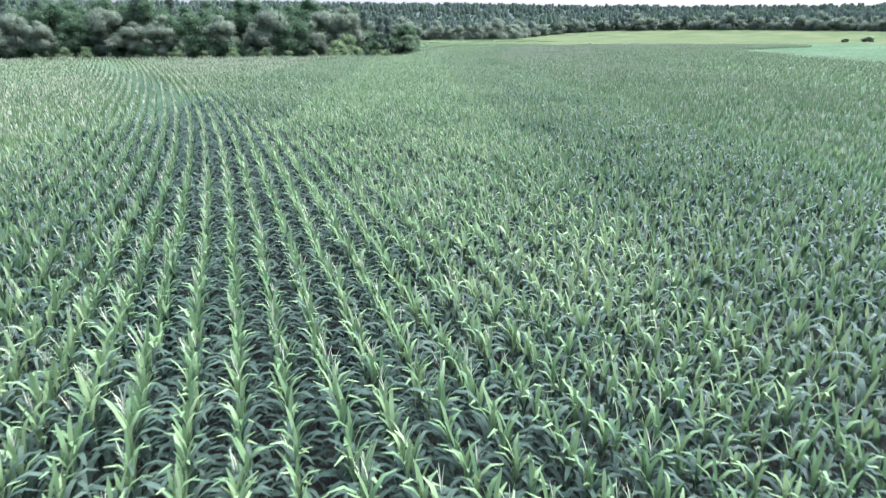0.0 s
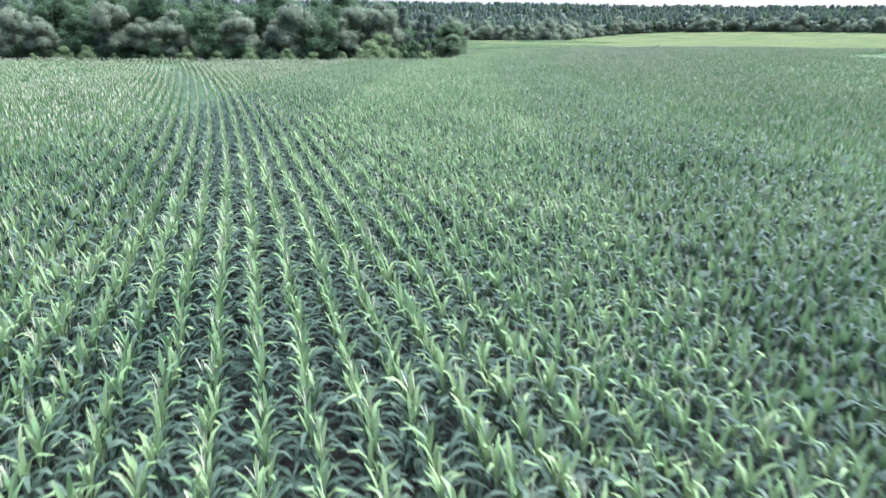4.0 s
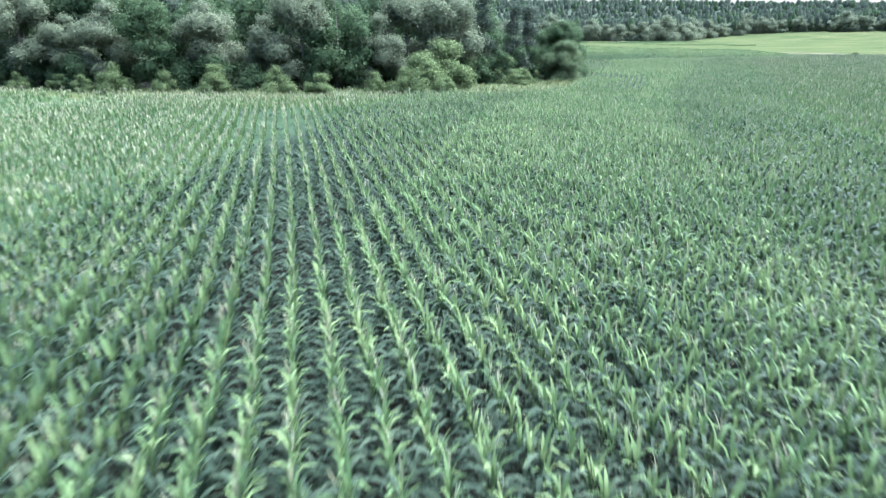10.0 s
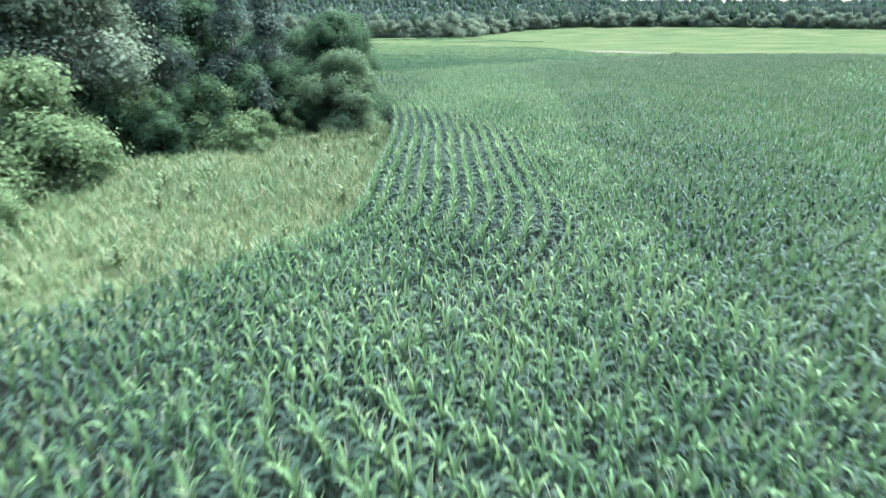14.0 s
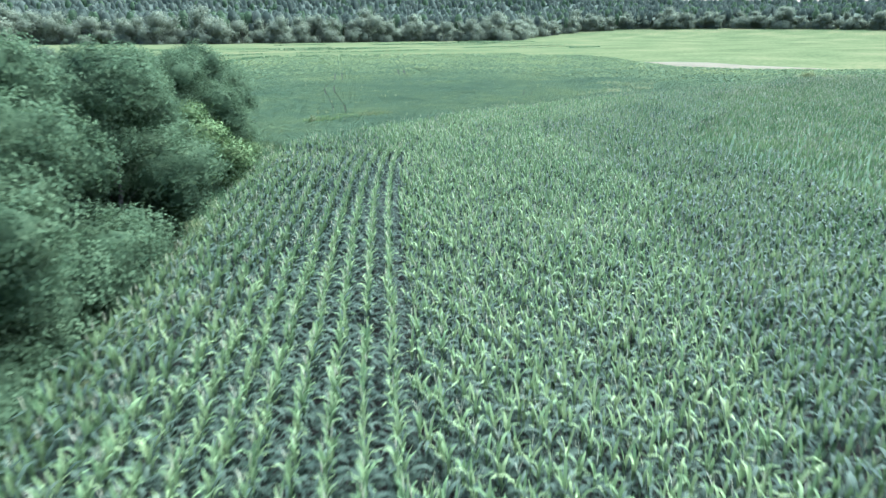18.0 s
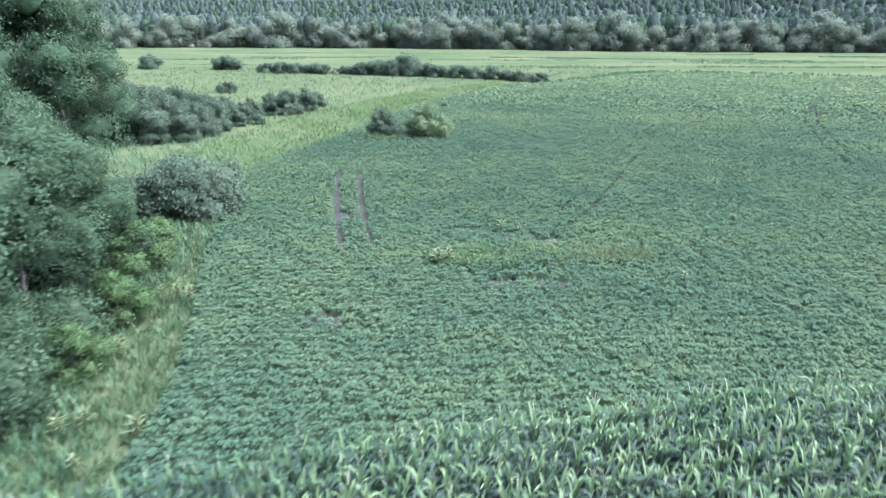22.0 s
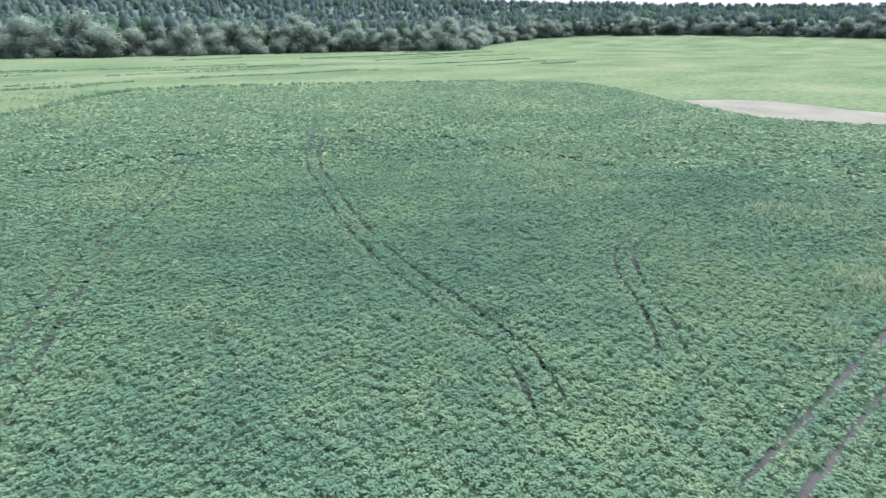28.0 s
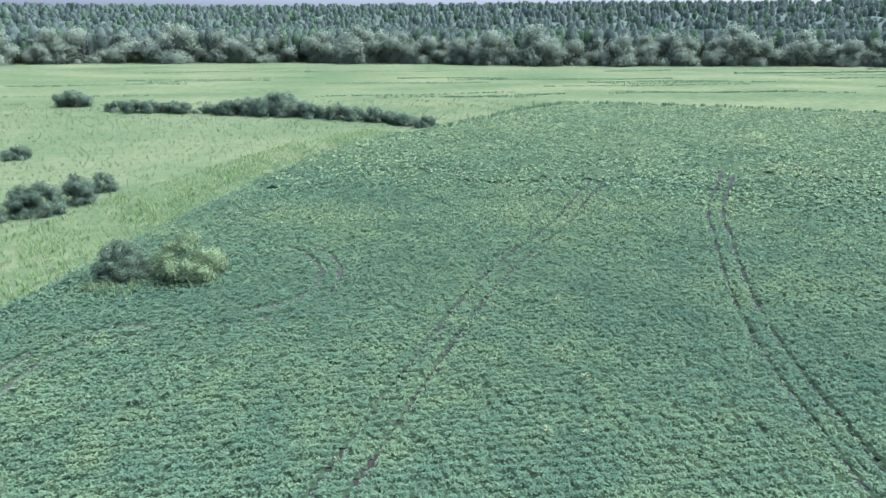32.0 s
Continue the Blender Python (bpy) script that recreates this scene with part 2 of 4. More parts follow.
CORN_EDGE = [(-230, 262), (-160, 205), (-100, 155), (-60, 123), (-34, 101), (-18, 88), (-8.5, 85.3), (-2, 84), (5, 82), (11.4, 81.6),
             (17, 82.5), (22.9, 88), (26.5, 91.7), (30.8, 96), (38.8, 105.3), (45, 114.3), (54, 127), (61, 136), (64.5, 139.2), (70, 141),
             (78, 142.6), (88, 144), (107, 144.5), (130, 143), (165, 143), (171, 141), (182, 134), (204, 117), (260, 70), (330, 0), (400, -90)]
CORN = CORN_EDGE + [(300, -220), (-140, -140), (-260, 60)]
SOY_EDGE = [(67, 140.8), (66.8, 146.5), (65.8, 151.5), (64.4, 156.5), (63.3, 162), (62.1, 170), (61.5, 176), (61, 181), (62, 185), (66, 195), (68, 203), (73, 219), (83, 248), (97, 266), (109, 275),
            (136, 303), (147, 308), (160, 309), (197, 291), (232, 270), (249, 254), (237, 231), (217, 208), (205, 188), (207, 173),
            (220, 158), (236, 147), (263, 101), (330, 40), (420, -60)]
SOY = SOY_EDGE + [(400, -90), (330, 0), (260, 70), (204, 117), (182, 134), (171, 141), (165, 143), (130, 143), (107, 144.5), (88, 144), (78, 142.6)]
ROUTE = [(-90, -66), (-36, 10), (0, 59), (23, 82), (68, 120), (80, 140), (104, 146)]
OUTER = ROUTE + [(175, 146)]


def flat_sheet(name, poly, z, mat, label, category):
    bm = bmesh.new()
    bm.faces.new([bm.verts.new((x, y, z)) for x, y in poly])
    bmesh.ops.triangulate(bm, faces=bm.faces[:])
    me = bpy.data.meshes.new(name)
    bm.to_mesh(me)
    bm.free()
    me.materials.append(mat)
    return tagged(new(name, me), label, category, kind="structure")


flat_sheet("field_soil", CORN[:] , 0.02, soil, "brown soil under the corn, coloured near black for row shade", "soil")
flat_sheet("field_soil", SOY[:], 0.03, soil, "brown soil under the soybeans, coloured near black for crop shade", "soil")
flat_sheet("sand", [(223, 210), (232, 204), (236, 195), (230, 180), (230, 165), (229, 155), (221, 159), (214, 167), (206, 178), (205, 188), (213, 201)],
           0.06, sand, "bare pale sandy patch beside the soybean field", "sand")


# ---- corn ----
def blade(base, heading, rise, droop, length, width, parts, fold=0.0):
    """One strip leaf: starts steep and bends over."""
    s = np.linspace(0, 1, parts + 1)
    slope = rise - droop * (s + 0.5 / parts) ** 1.8
    step = length / parts
    out = np.concatenate([[0], np.cumsum(np.cos(slope[:-1]) * step)])
    up = np.concatenate([[0], np.cumsum(np.sin(slope[:-1]) * step)])
    w = width * np.array({4: [0.6, 0.95, 1.0, 0.85, 0.3], 3: [0.65, 1.0, 0.9, 0.25], 2: [0.9, 1.0, 0.35]}[parts])
    h = np.array([math.cos(heading), math.sin(heading)])
    side = np.array([-h[1], h[0]])
    mid = np.stack([base[0] + out * h[0], base[1] + out * h[1], base[2] + up], -1)
    off = np.stack([side[0] * w / 2, side[1] * w / 2, fold * w], -1)
    v = np.empty((2 * (parts + 1), 3))
    v[0::2], v[1::2] = mid - off * [1, 1, -1], mid + off
    f = np.array([[2 * k, 2 * k + 1, 2 * k + 3, 2 * k + 2] for k in range(parts)])
    return v, f


def corn_plant(r, leaves, parts, young, whorl, wide, tassel):
    """Arching lower leaves stacked up the stalk, an upright whorl of fresh ones, and a tassel."""
    vs, fs, ms, n = [], [], [], 0

    def put(v, f, m):
        nonlocal n
        vs.append(v), fs.append(f + n), ms.extend([m] * len(f))
        n += len(v)
    plane = r.uniform(0, 3.14)
    for k in range(leaves):
        s = k / max(leaves - 1, 1)
        z = 0.4 + 0.9 * s
        turn = plane + (k % 2) * math.pi + r.normal(0, 0.45)
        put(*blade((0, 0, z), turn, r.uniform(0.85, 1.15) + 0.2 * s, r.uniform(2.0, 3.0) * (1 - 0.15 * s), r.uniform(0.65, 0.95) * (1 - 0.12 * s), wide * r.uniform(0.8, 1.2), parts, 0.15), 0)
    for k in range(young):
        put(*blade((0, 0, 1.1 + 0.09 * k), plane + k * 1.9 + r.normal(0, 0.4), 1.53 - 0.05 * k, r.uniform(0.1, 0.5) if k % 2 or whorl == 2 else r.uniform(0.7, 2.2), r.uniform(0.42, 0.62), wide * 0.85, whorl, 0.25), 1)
    for k in range(tassel):
        put(*blade((0, 0, 1.85), r.uniform(0, 6.28), 1.5 - 0.12 * k, 0.25, 0.32, 0.016 if leaves > 2 else 0.04, 2), 2)
    return np.vstack(vs), np.vstack(fs), np.array(ms)


THIN = [(64.5, 137.4, 0.45), (69.2, 134.7, 0.52), (65.3, 130.0, 0.59), (64.0, 126.8, 0.66), (61.6, 129.5, 0.45), (72.6, 134.7, 0.52), (80.9, 135.7, 0.59), (82.7, 136.1, 0.66), (52.0, 111.1, 0.45), (37.7, 99.7, 0.52)]


def corn_points():
    """Rows along the field, and rows that follow its edge on the headland."""
    turn = radians(-11.2)
    d, s = np.array([-math.sin(turn), math.cos(turn)]), np.array([math.cos(turn), math.sin(turn)])
    along = np.arange(-160, 260, 0.25)
    bend = np.radians(np.interp(along, [-70, -45, -20, 10, 50, 90], [21.0, 19.0, 15.5, 13.5, 11.8, 10.5])) + turn
    shift = np.cumsum(np.tan(bend)) * 0.25
    shift -= np.interp(30, along, shift)
    u, v = np.meshgrid(np.arange(-160, 240, 0.76), along, indexing="ij")
    u, v = (u + shift[None, :]).ravel(), v.ravel()
    x, y = u * s[0] + v * d[0], u * s[1] + v * d[1]
    near = off_line(x, y, ROUTE)
    keep = (off_line(x, y, OUTER) < 95) & inside(x, y, CORN)
    x, y, near = x[keep], y[keep], near[keep]
    keep = off_line(x, y, CORN_EDGE) > 9.0
    x, y = x[keep], y[keep]
    line = curve(CORN_EDGE[1:], 0.24)
    t = np.gradient(line, axis=0)
    t /= np.linalg.norm(t, axis=1)[:, None]
    xs, ys = [x], [y]
    for k in range(12):
        o = 0.35 + 0.74 * k
        hx, hy = line[:, 0] + t[:, 1] * o, line[:, 1] - t[:, 0] * o
        keep = off_line(hx, hy, OUTER) < 95
        hx, hy = hx[keep], hy[keep]
        keep = off_line(hx, hy, CORN_EDGE) > o - 0.25
        xs.append(hx[keep]), ys.append(hy[keep])
    x, y = np.concatenate(xs), np.concatenate(ys)
    keep = np.ones(len(x), bool)
    for gx, gy, size in THIN:
        keep &= np.hypot((x - gx) / 1.3, y - gy) > size
    return x[keep], y[keep]


def build_corn():
    x, y = corn_points()
    near = off_line(x, y, ROUTE)
    wide = off_line(x, y, OUTER)
    draw = rng.random(len(x))
    r = np.random.default_rng(3)
    full = [corn_plant(r, 9, 4, 6, 3, 0.075, 4 if k % 3 == 0 else 0) for k in range(12)]
    mid = [corn_plant(r, 5, 3, 4, 2, 0.095, 3 if k % 5 < 2 else 0) for k in range(10)]
    tuft = [corn_plant(r, 1, 2, 2, 2, 0.22, 4 if k % 4 else 2) for k in range(8)]
    low = [corn_plant(r, 1, 2, 3, 2, 0.14, 3 if k % 4 else 1) for k in range(8)]
    vs, fs, ms, base = [], [], [], 0
    for variants, sel in ((full, near < 7.5), (mid, (near >= 7.5) & ((near < 19) | (wide < 8))),
                          (low, (near >= 19) & (wide >= 8) & (wide < 45) & (draw < 0.6)), (tuft, (wide >= 45) & (draw < 0.27 - 0.0012 * (wide - 45)))):
        px, py = x[sel], y[sel]
        n = len(px)
        px, py = px + rng.normal(0, 0.05, n), py + rng.normal(0, 0.05, n)
        size = 1.0 + 0.05 * soft_noise(px, py, 14, 5) + rng.normal(0, 0.06, n)
        v, f, m = strew(variants, np.stack([px, py, np.full(n, 0.0)], -1), rng.uniform(0, 6.28, n), size, None)
        vs.append(v), fs.append(f + base), ms.append(m)
        base += len(v)
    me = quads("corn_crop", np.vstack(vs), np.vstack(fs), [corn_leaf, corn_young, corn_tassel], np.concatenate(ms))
    print("corn quads", len(me.polygons))
    tagged(new("corn_crop", me), "tall green corn crop standing in long rows", "corn", kind="stuff")


def canopy_grid(poly, x0, x1, y0, y1, cell, zf, skip=None):
    gx, gy = np.arange(x0, x1, cell), np.arange(y0, y1, cell)
    xx, yy = np.meshgrid(gx, gy, indexing="ij")
    i, j = np.meshgrid(np.arange(len(gx) - 1), np.arange(len(gy) - 1), indexing="ij")
    i, j = i.ravel(), j.ravel()
    cx, cy = gx[i] + cell / 2, gy[j] + cell / 2
    keep = inside(cx, cy, poly)
    if skip is not None:
        keep &= ~skip(cx, cy)
    i, j = i[keep], j[keep]
    a = i * len(gy) + j
    f = np.stack([a, a + len(gy), a + len(gy) + 1, a + 1], -1)
    used = np.unique(f)
    back = np.zeros(xx.size, np.int32)
    back[used] = np.arange(len(used))
    x, y = xx.ravel()[used], yy.ravel()[used]
    return np.stack([x, y, zf(x, y)], -1), back[f]


def build_corn_floor():
    """Drooping lower leaves that close the rows below the tops."""
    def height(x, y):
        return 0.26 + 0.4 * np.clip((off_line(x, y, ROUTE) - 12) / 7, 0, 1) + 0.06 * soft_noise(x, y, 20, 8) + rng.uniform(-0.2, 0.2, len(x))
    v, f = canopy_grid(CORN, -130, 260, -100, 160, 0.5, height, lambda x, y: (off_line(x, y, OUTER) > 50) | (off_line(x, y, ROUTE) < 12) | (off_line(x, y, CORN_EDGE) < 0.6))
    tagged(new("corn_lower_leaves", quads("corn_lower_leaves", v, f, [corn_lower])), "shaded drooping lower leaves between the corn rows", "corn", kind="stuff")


def build_far_corn():
    def height(x, y):
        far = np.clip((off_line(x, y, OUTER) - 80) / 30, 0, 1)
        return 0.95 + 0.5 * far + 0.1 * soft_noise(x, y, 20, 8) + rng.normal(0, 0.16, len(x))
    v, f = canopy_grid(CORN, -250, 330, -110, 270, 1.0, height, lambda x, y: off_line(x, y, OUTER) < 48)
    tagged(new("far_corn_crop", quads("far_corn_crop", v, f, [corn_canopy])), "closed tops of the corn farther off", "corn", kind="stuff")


build_corn()
build_corn_floor()
build_far_corn()

# ---- soybeans ----
RUTS = [[(71.5, 160), (70.7, 165), (70.2, 169), (69.8, 173), (69.3, 178.5), (70.5, 185), (74, 187.3), (80.2, 188.3), (84.6, 190), (86.6, 194), (86, 199), (84, 202)],
        [(82.6, 163), (85.8, 168.3), (91.8, 180), (96.2, 188.4), (101.3, 196.5), (107.9, 205), (113.3, 213.8), (122, 228), (131.5, 242.5), (150, 273)],
        [(106, 162), (109, 166.4), (111, 174), (113.3, 181.4), (116.4, 188.8), (122, 200), (127.6, 210.3), (145.7, 235.4), (164, 262.4), (171, 272)],
        [(98, 154.8), (104.4, 154.8), (111, 154.4), (116.3, 154.1), (123.8, 153.7), (133, 153.3), (145, 153.2), (161, 153.3), (175, 154.2), (190, 156)],
        [(114, 161), (118, 164), (121, 167), (125.9, 170), (133, 171)]]
WIDTH = [0.8, 0.75, 0.7, 0.75, 0.6]


def wheel_lines():
    lines = []
    for k, (c, w) in enumerate(zip(RUTS, WIDTH)):
        p = curve(c, 2.0)
        t = np.gradient(p, axis=0)
        t /= np.linalg.norm(t, axis=1)[:, None]
        nrm = np.stack([t[:, 1], -t[:, 0]], -1)
        lines += [(p + nrm * w, k), (p - nrm * w, k)]
    return lines


WHEELS = wheel_lines()
BARE = [(77.5, 162.8, 1.1, 0.4), (79.6, 162.0, 1.3, 0.5), (81.6, 160.9, 1.1, 0.65), (78.4, 155.0, 0.9, 0.5), (80.9, 154.9, 0.8, 0.5), (71.1, 151.5, 0.9, 0.5), (70.5, 166, 0.8, 0.8)]


def rut_gap(x, y, grow=0.0, bared=False):
    near = np.full(len(x), 1e9)
    far = 1 + np.clip((np.hypot(x - 86, y - 152) - 25) / 45, 0, 1.3)
    bare = {0: 0.19, 1: 0.12, 2: 0.11, 3: 0.14, 4: 0.1}
    for line, k in WHEELS:
        if bared and k not in (0, 3):
            continue
        w = bare[k] * (np.where(x > 128, far, 1) if k == 3 else far) * (1 + 0.6 * soft_noise(x, y, 5, 21) + 0.5 * soft_noise(x, y, 0.7, 22)) - (0.05 if k == 3 else 0) * (x > 124) - (0.12 if k == 0 else 0) * (y > 178)
        near = np.minimum(near, off_line(x, y, line) - w)
    for bx, by, rx, ry in BARE:
        near = np.minimum(near, (np.hypot((x - bx) / rx, (y - by) / ry) - 0.75 - 0.6 * soft_noise(x, y, 1.6, 4)) * ry)
    return near < grow


SOY_GROWN = SOY_EDGE + [(x, y - 0.9) for x, y in SOY[len(SOY_EDGE):]]


def soy_height(x, y):
    return 0.42 + 0.06 * soft_noise(x, y, 9, 2) + 0.025 * soft_noise(x, y, 1.3, 6)


def leaf_cloud(x, y, z, size, tilt, mat_count=1):
    """Flat leaf quads lying every way round the level."""
    n = len(x)
    a = rng.uniform(0, 6.28, n)
    nx, ny = rng.normal(0, tilt, n), rng.normal(0, tilt, n)
    e1 = np.stack([np.cos(a), np.sin(a), -(nx * np.cos(a) + ny * np.sin(a))], -1)
    e2 = np.stack([-np.sin(a), np.cos(a), -(-nx * np.sin(a) + ny * np.cos(a))], -1)
    s = size[:, None] / 2
    c = np.stack([x, y, z], -1)
    v = np.stack([c - e1 * s * 1.15, c - e2 * s * 0.8, c + e1 * s * 1.15, c + e2 * s * 0.8], 1)
    return v.reshape(-1, 3), np.arange(4 * n).reshape(-1, 4)


def build_soy():
    near_box = (60, 150, 139, 225)
    # sheet below the leaves; its dark colour imitates shade in gaps and tracks
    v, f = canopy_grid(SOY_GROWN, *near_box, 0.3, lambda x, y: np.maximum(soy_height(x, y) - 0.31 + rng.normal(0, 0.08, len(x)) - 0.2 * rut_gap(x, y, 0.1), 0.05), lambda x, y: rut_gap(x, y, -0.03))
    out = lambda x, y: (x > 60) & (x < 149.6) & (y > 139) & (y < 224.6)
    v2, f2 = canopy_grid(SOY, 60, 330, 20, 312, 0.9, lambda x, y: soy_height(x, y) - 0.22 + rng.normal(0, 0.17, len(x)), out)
    me = quads("soybean_canopy", np.vstack([v, v2]), np.vstack([f, f2 + len(v)]), [soy_inner_shade])
    tagged(new("soybean_canopy", me), "inner soybean leaves, coloured darker to stand for shade in the gaps", "soybeans", kind="stuff")
    vs, fs, ms, base = [], [], [], 0
    for r0, r1, row, gap, leaves, size in ((-99, 28, 0.5, 0.36, 46, 0.1), (28, 46, 0.5, 0.38, 30, 0.118), (46, 72, 0.5, 0.44, 16, 0.165), (72, 185, 0.9, 0.85, 11, 0.3)):
        u, v = np.meshgrid(np.arange(78 - r1, 94 + r1, gap), np.arange(139 if r0 < 72 else 60, 160 + r1, row), indexing="ij")
        x, y = u.ravel(), v.ravel()
        x, y = x + rng.normal(0, 0.24 * gap, len(x)), y + rng.normal(0, 0.08 * row if r0 < 72 else 0.25 * row, len(x))
        d = np.hypot(x - 86, y - 152) + 3 * soft_noise(x, y, 7, 9) + 2 * soft_noise(x, y, 2.3, 10)
        keep = (d >= r0) & (d < r1) & inside(x, y, SOY_GROWN)
        x, y = x[keep], y[keep]
        tall = rng.normal(0, 0.035, len(x))
        n = len(x) * leaves
        ox, oy = rng.normal(0, gap * 0.42, n), rng.normal(0, row * 0.29, n)
        dome = -1.4 * (ox * ox + oy * oy) / (row + gap)
        x, y = np.repeat(x, leaves) + ox, np.repeat(y, leaves) + oy
        z = soy_height(x, y) + np.repeat(tall, leaves) + np.maximum(dome, -0.26) + rng.uniform(-0.05, 0.05, n)
        keep = ~rut_gap(x, y) & inside(x, y, SOY_GROWN)
        x, y, z = x[keep], y[keep], z[keep]
        v, f = leaf_cloud(x, y, z, size * rng.uniform(0.7, 1.3, len(x)), 0.32)
        vs.append(v), fs.append(f + base)
        base += len(v)
        # share of the lightened leaves grows with distance, imitating the far veil
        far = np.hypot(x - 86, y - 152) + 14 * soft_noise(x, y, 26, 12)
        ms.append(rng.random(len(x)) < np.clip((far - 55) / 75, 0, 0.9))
    me = quads("soybean_crop", np.vstack(vs), np.vstack(fs), [soy_leaf, soy_far_veil], np.concatenate(ms))
    print("soy quads", len(me.polygons))
    tagged(new("soybean_crop", me), "low dense soybean leaves with wheel tracks through them", "soybeans", kind="stuff")


build_soy()


def build_tracks():
    """Dry bare earth where wheels and water have killed the crop."""
    v, f = canopy_grid(SOY_GROWN, 60, 195, 139, 206, 0.4, lambda x, y: 0.06 + rng.uniform(-0.012, 0.012, len(x)), lambda x, y: ~rut_gap(x, y, 0.3, True) | (x > 124))
    tagged(new("bare_soil", quads("bare_soil", v, f, [dry_soil], smooth=True)), "dry brown earth in the wheel tracks", "soil", kind="structure")


build_tracks()

# ---- trees and bushes ----
def tube(points, radii, sides=7):
    p = np.asarray(points, float)
    v, f = [], []
    for k, (c, r) in enumerate(zip(p, radii)):
        a = np.arange(sides) / sides * 6.283
        v.append(np.stack([c[0] + r * np.cos(a), c[1] + r * np.sin(a), np.full(sides, c[2])], -1))
        if k:
            i = np.arange(sides)
            b = (k - 1) * sides
            f.append(np.stack([b + i, b + (i + 1) % sides, b + sides + (i + 1) % sides, b + sides + i], -1))
    return np.vstack(v), np.vstack(f)


def tree_meshes(name, seed, height, spread, lobes, clumps, leaves, leaf, mat, low=0.15, trunk=0.16, pine=False, full=False, puff=1.0):
    """Trunk with limbs, and a crown of leaf clumps gathered in lobes with gaps between."""
    r = np.random.default_rng(seed)
    centres = []
    for k in range(lobes):
        s = r.uniform(low, 0.86)
        wide = math.sin(math.pi * min(max(s * 0.9 + 0.1, 0), 1)) ** 0.7 if not pine else (1.02 - s) * 1.1
        if full:
            s = low + (0.86 - low) * r.random() ** 1.4
            wide = min(1.0, 1.25 * math.sqrt(max(0.05, 1 - s)))
        a, q = r.uniform(0, 6.28), spread * wide * math.sqrt(r.uniform(0.15, 1))
        centres.append((q * math.cos(a), q * math.sin(a), height * s, puff * spread * r.uniform(0.28, 0.48) * (0.6 if pine else 1)))
    centres.append((0, 0, height * 0.9, spread * 0.3))
    limbs = []
    lean = r.normal(0, 0.04 * height, 2)
    top = height * (0.6 if full else 0.8)
    z = np.linspace(0, top, 7)
    p = np.stack([lean[0] * (z / top) ** 2 + r.normal(0, 0.05, 7), lean[1] * (z / top) ** 2 + r.normal(0, 0.05, 7), z - 0.05], -1)
    v, f = tube(p, trunk * (1 - 0.85 * z / top) * (1 + 0.6 * np.exp(-z * 2)))
    wood = quads(name + "_trunk", v, f, [bark], smooth=True)
    for cx, cy, cz, cr in centres[:0 if leaf > 0.7 else 6]:
        z0 = max(cz * 0.55, 0.2)
        a = np.array([lean[0] * (z0 / top) ** 2, lean[1] * (z0 / top) ** 2, z0])
        b = np.array([cx, cy, cz])
        t = np.linspace(0, 1, 4)[:, None]
        p = a * (1 - t) + b * t + np.array([0, 0, 1]) * np.sin(t * 3.14) * 0.12 * height * 0.3
        v, f = tube(p, trunk * np.array([0.42, 0.3, 0.2, 0.07]) * (0.6 if full else 1), 5)
        limbs.append(quads(name + "_limb", v, f, [bark], smooth=True))
    c = np.array(centres)
    pick = r.choice(len(c), clumps * 5, p=c[:, 3] ** 2 / (c[:, 3] ** 2).sum())
    d = r.normal(0, 1, (clumps * 5, 3))
    d /= np.linalg.norm(d, axis=1)[:, None]
    d[:, 2] *= 0.85
    clump = c[pick, :3] + d * (c[pick, 3] * r.uniform(0.66, 1.08, len(pick)))[:, None]
    deep = (np.linalg.norm(clump[:, None] - c[None, :, :3], axis=2) / c[None, :, 3]).min(1)
    open_air = np.flatnonzero((deep > 0.62) & (clump[:, 2] > 0))[:clumps]
    clumps = len(open_air)
    clump, d = clump[open_air], d[open_air]
    cv, cf, cb, inner = [], [], 0, []
    for cx, cy, cz, cr in centres:
        ring = np.linspace(0.12, 3.02, 6)
        turn, tip = np.meshgrid(np.arange(9) / 9 * 6.283, ring)
        u = np.stack([np.sin(tip) * np.cos(turn), np.sin(tip) * np.sin(turn), np.cos(tip)], -1).reshape(-1, 3)
        w = u * [1, 1, 0.85] * (cr * r.uniform(0.5, 0.66, (len(u), 1))) + (cx, cy, cz)
        w[:, 2] = np.maximum(w[:, 2], 0.15)
        g, h = np.meshgrid(np.arange(5), np.arange(9), indexing="ij")
        inner.append(u * [1, 1, 0.8] + [0, 0, 0.3])
        cv.append(w)
        cf.append(np.stack([g * 9 + h, g * 9 + 9 + h, g * 9 + 9 + (h + 1) % 9, g * 9 + (h + 1) % 9], -1).reshape(-1, 4) + cb)
        cb += len(w)
    n = clumps * leaves
    at = np.repeat(clump, leaves, 0) + r.normal(0, 1, (n, 3)) * [max(leaf * 1.5, 0.2), max(leaf * 1.5, 0.2), max(leaf, 0.14)]
    at[:, 2] = np.maximum(at[:, 2], 0.08)
    out = np.repeat(d, leaves, 0) + [0, 0, 0.35] + r.normal(0, 0.4, (n, 3))
    out /= np.linalg.norm(out, axis=1)[:, None]
    e1 = np.cross(out, r.normal(0, 1, (n, 3)))
    e1 /= np.linalg.norm(e1, axis=1)[:, None]
    e2 = np.cross(out, e1)
    s = leaf * r.uniform(0.55, 1.2, n)[:, None] / 2
    v = np.stack([at - e1 * s * 1.35, at - e2 * s * 0.75 + out * s * 0.2, at + e1 * s * 1.35, at + e2 * s * 0.75 + out * s * 0.2], 1).reshape(-1, 3)
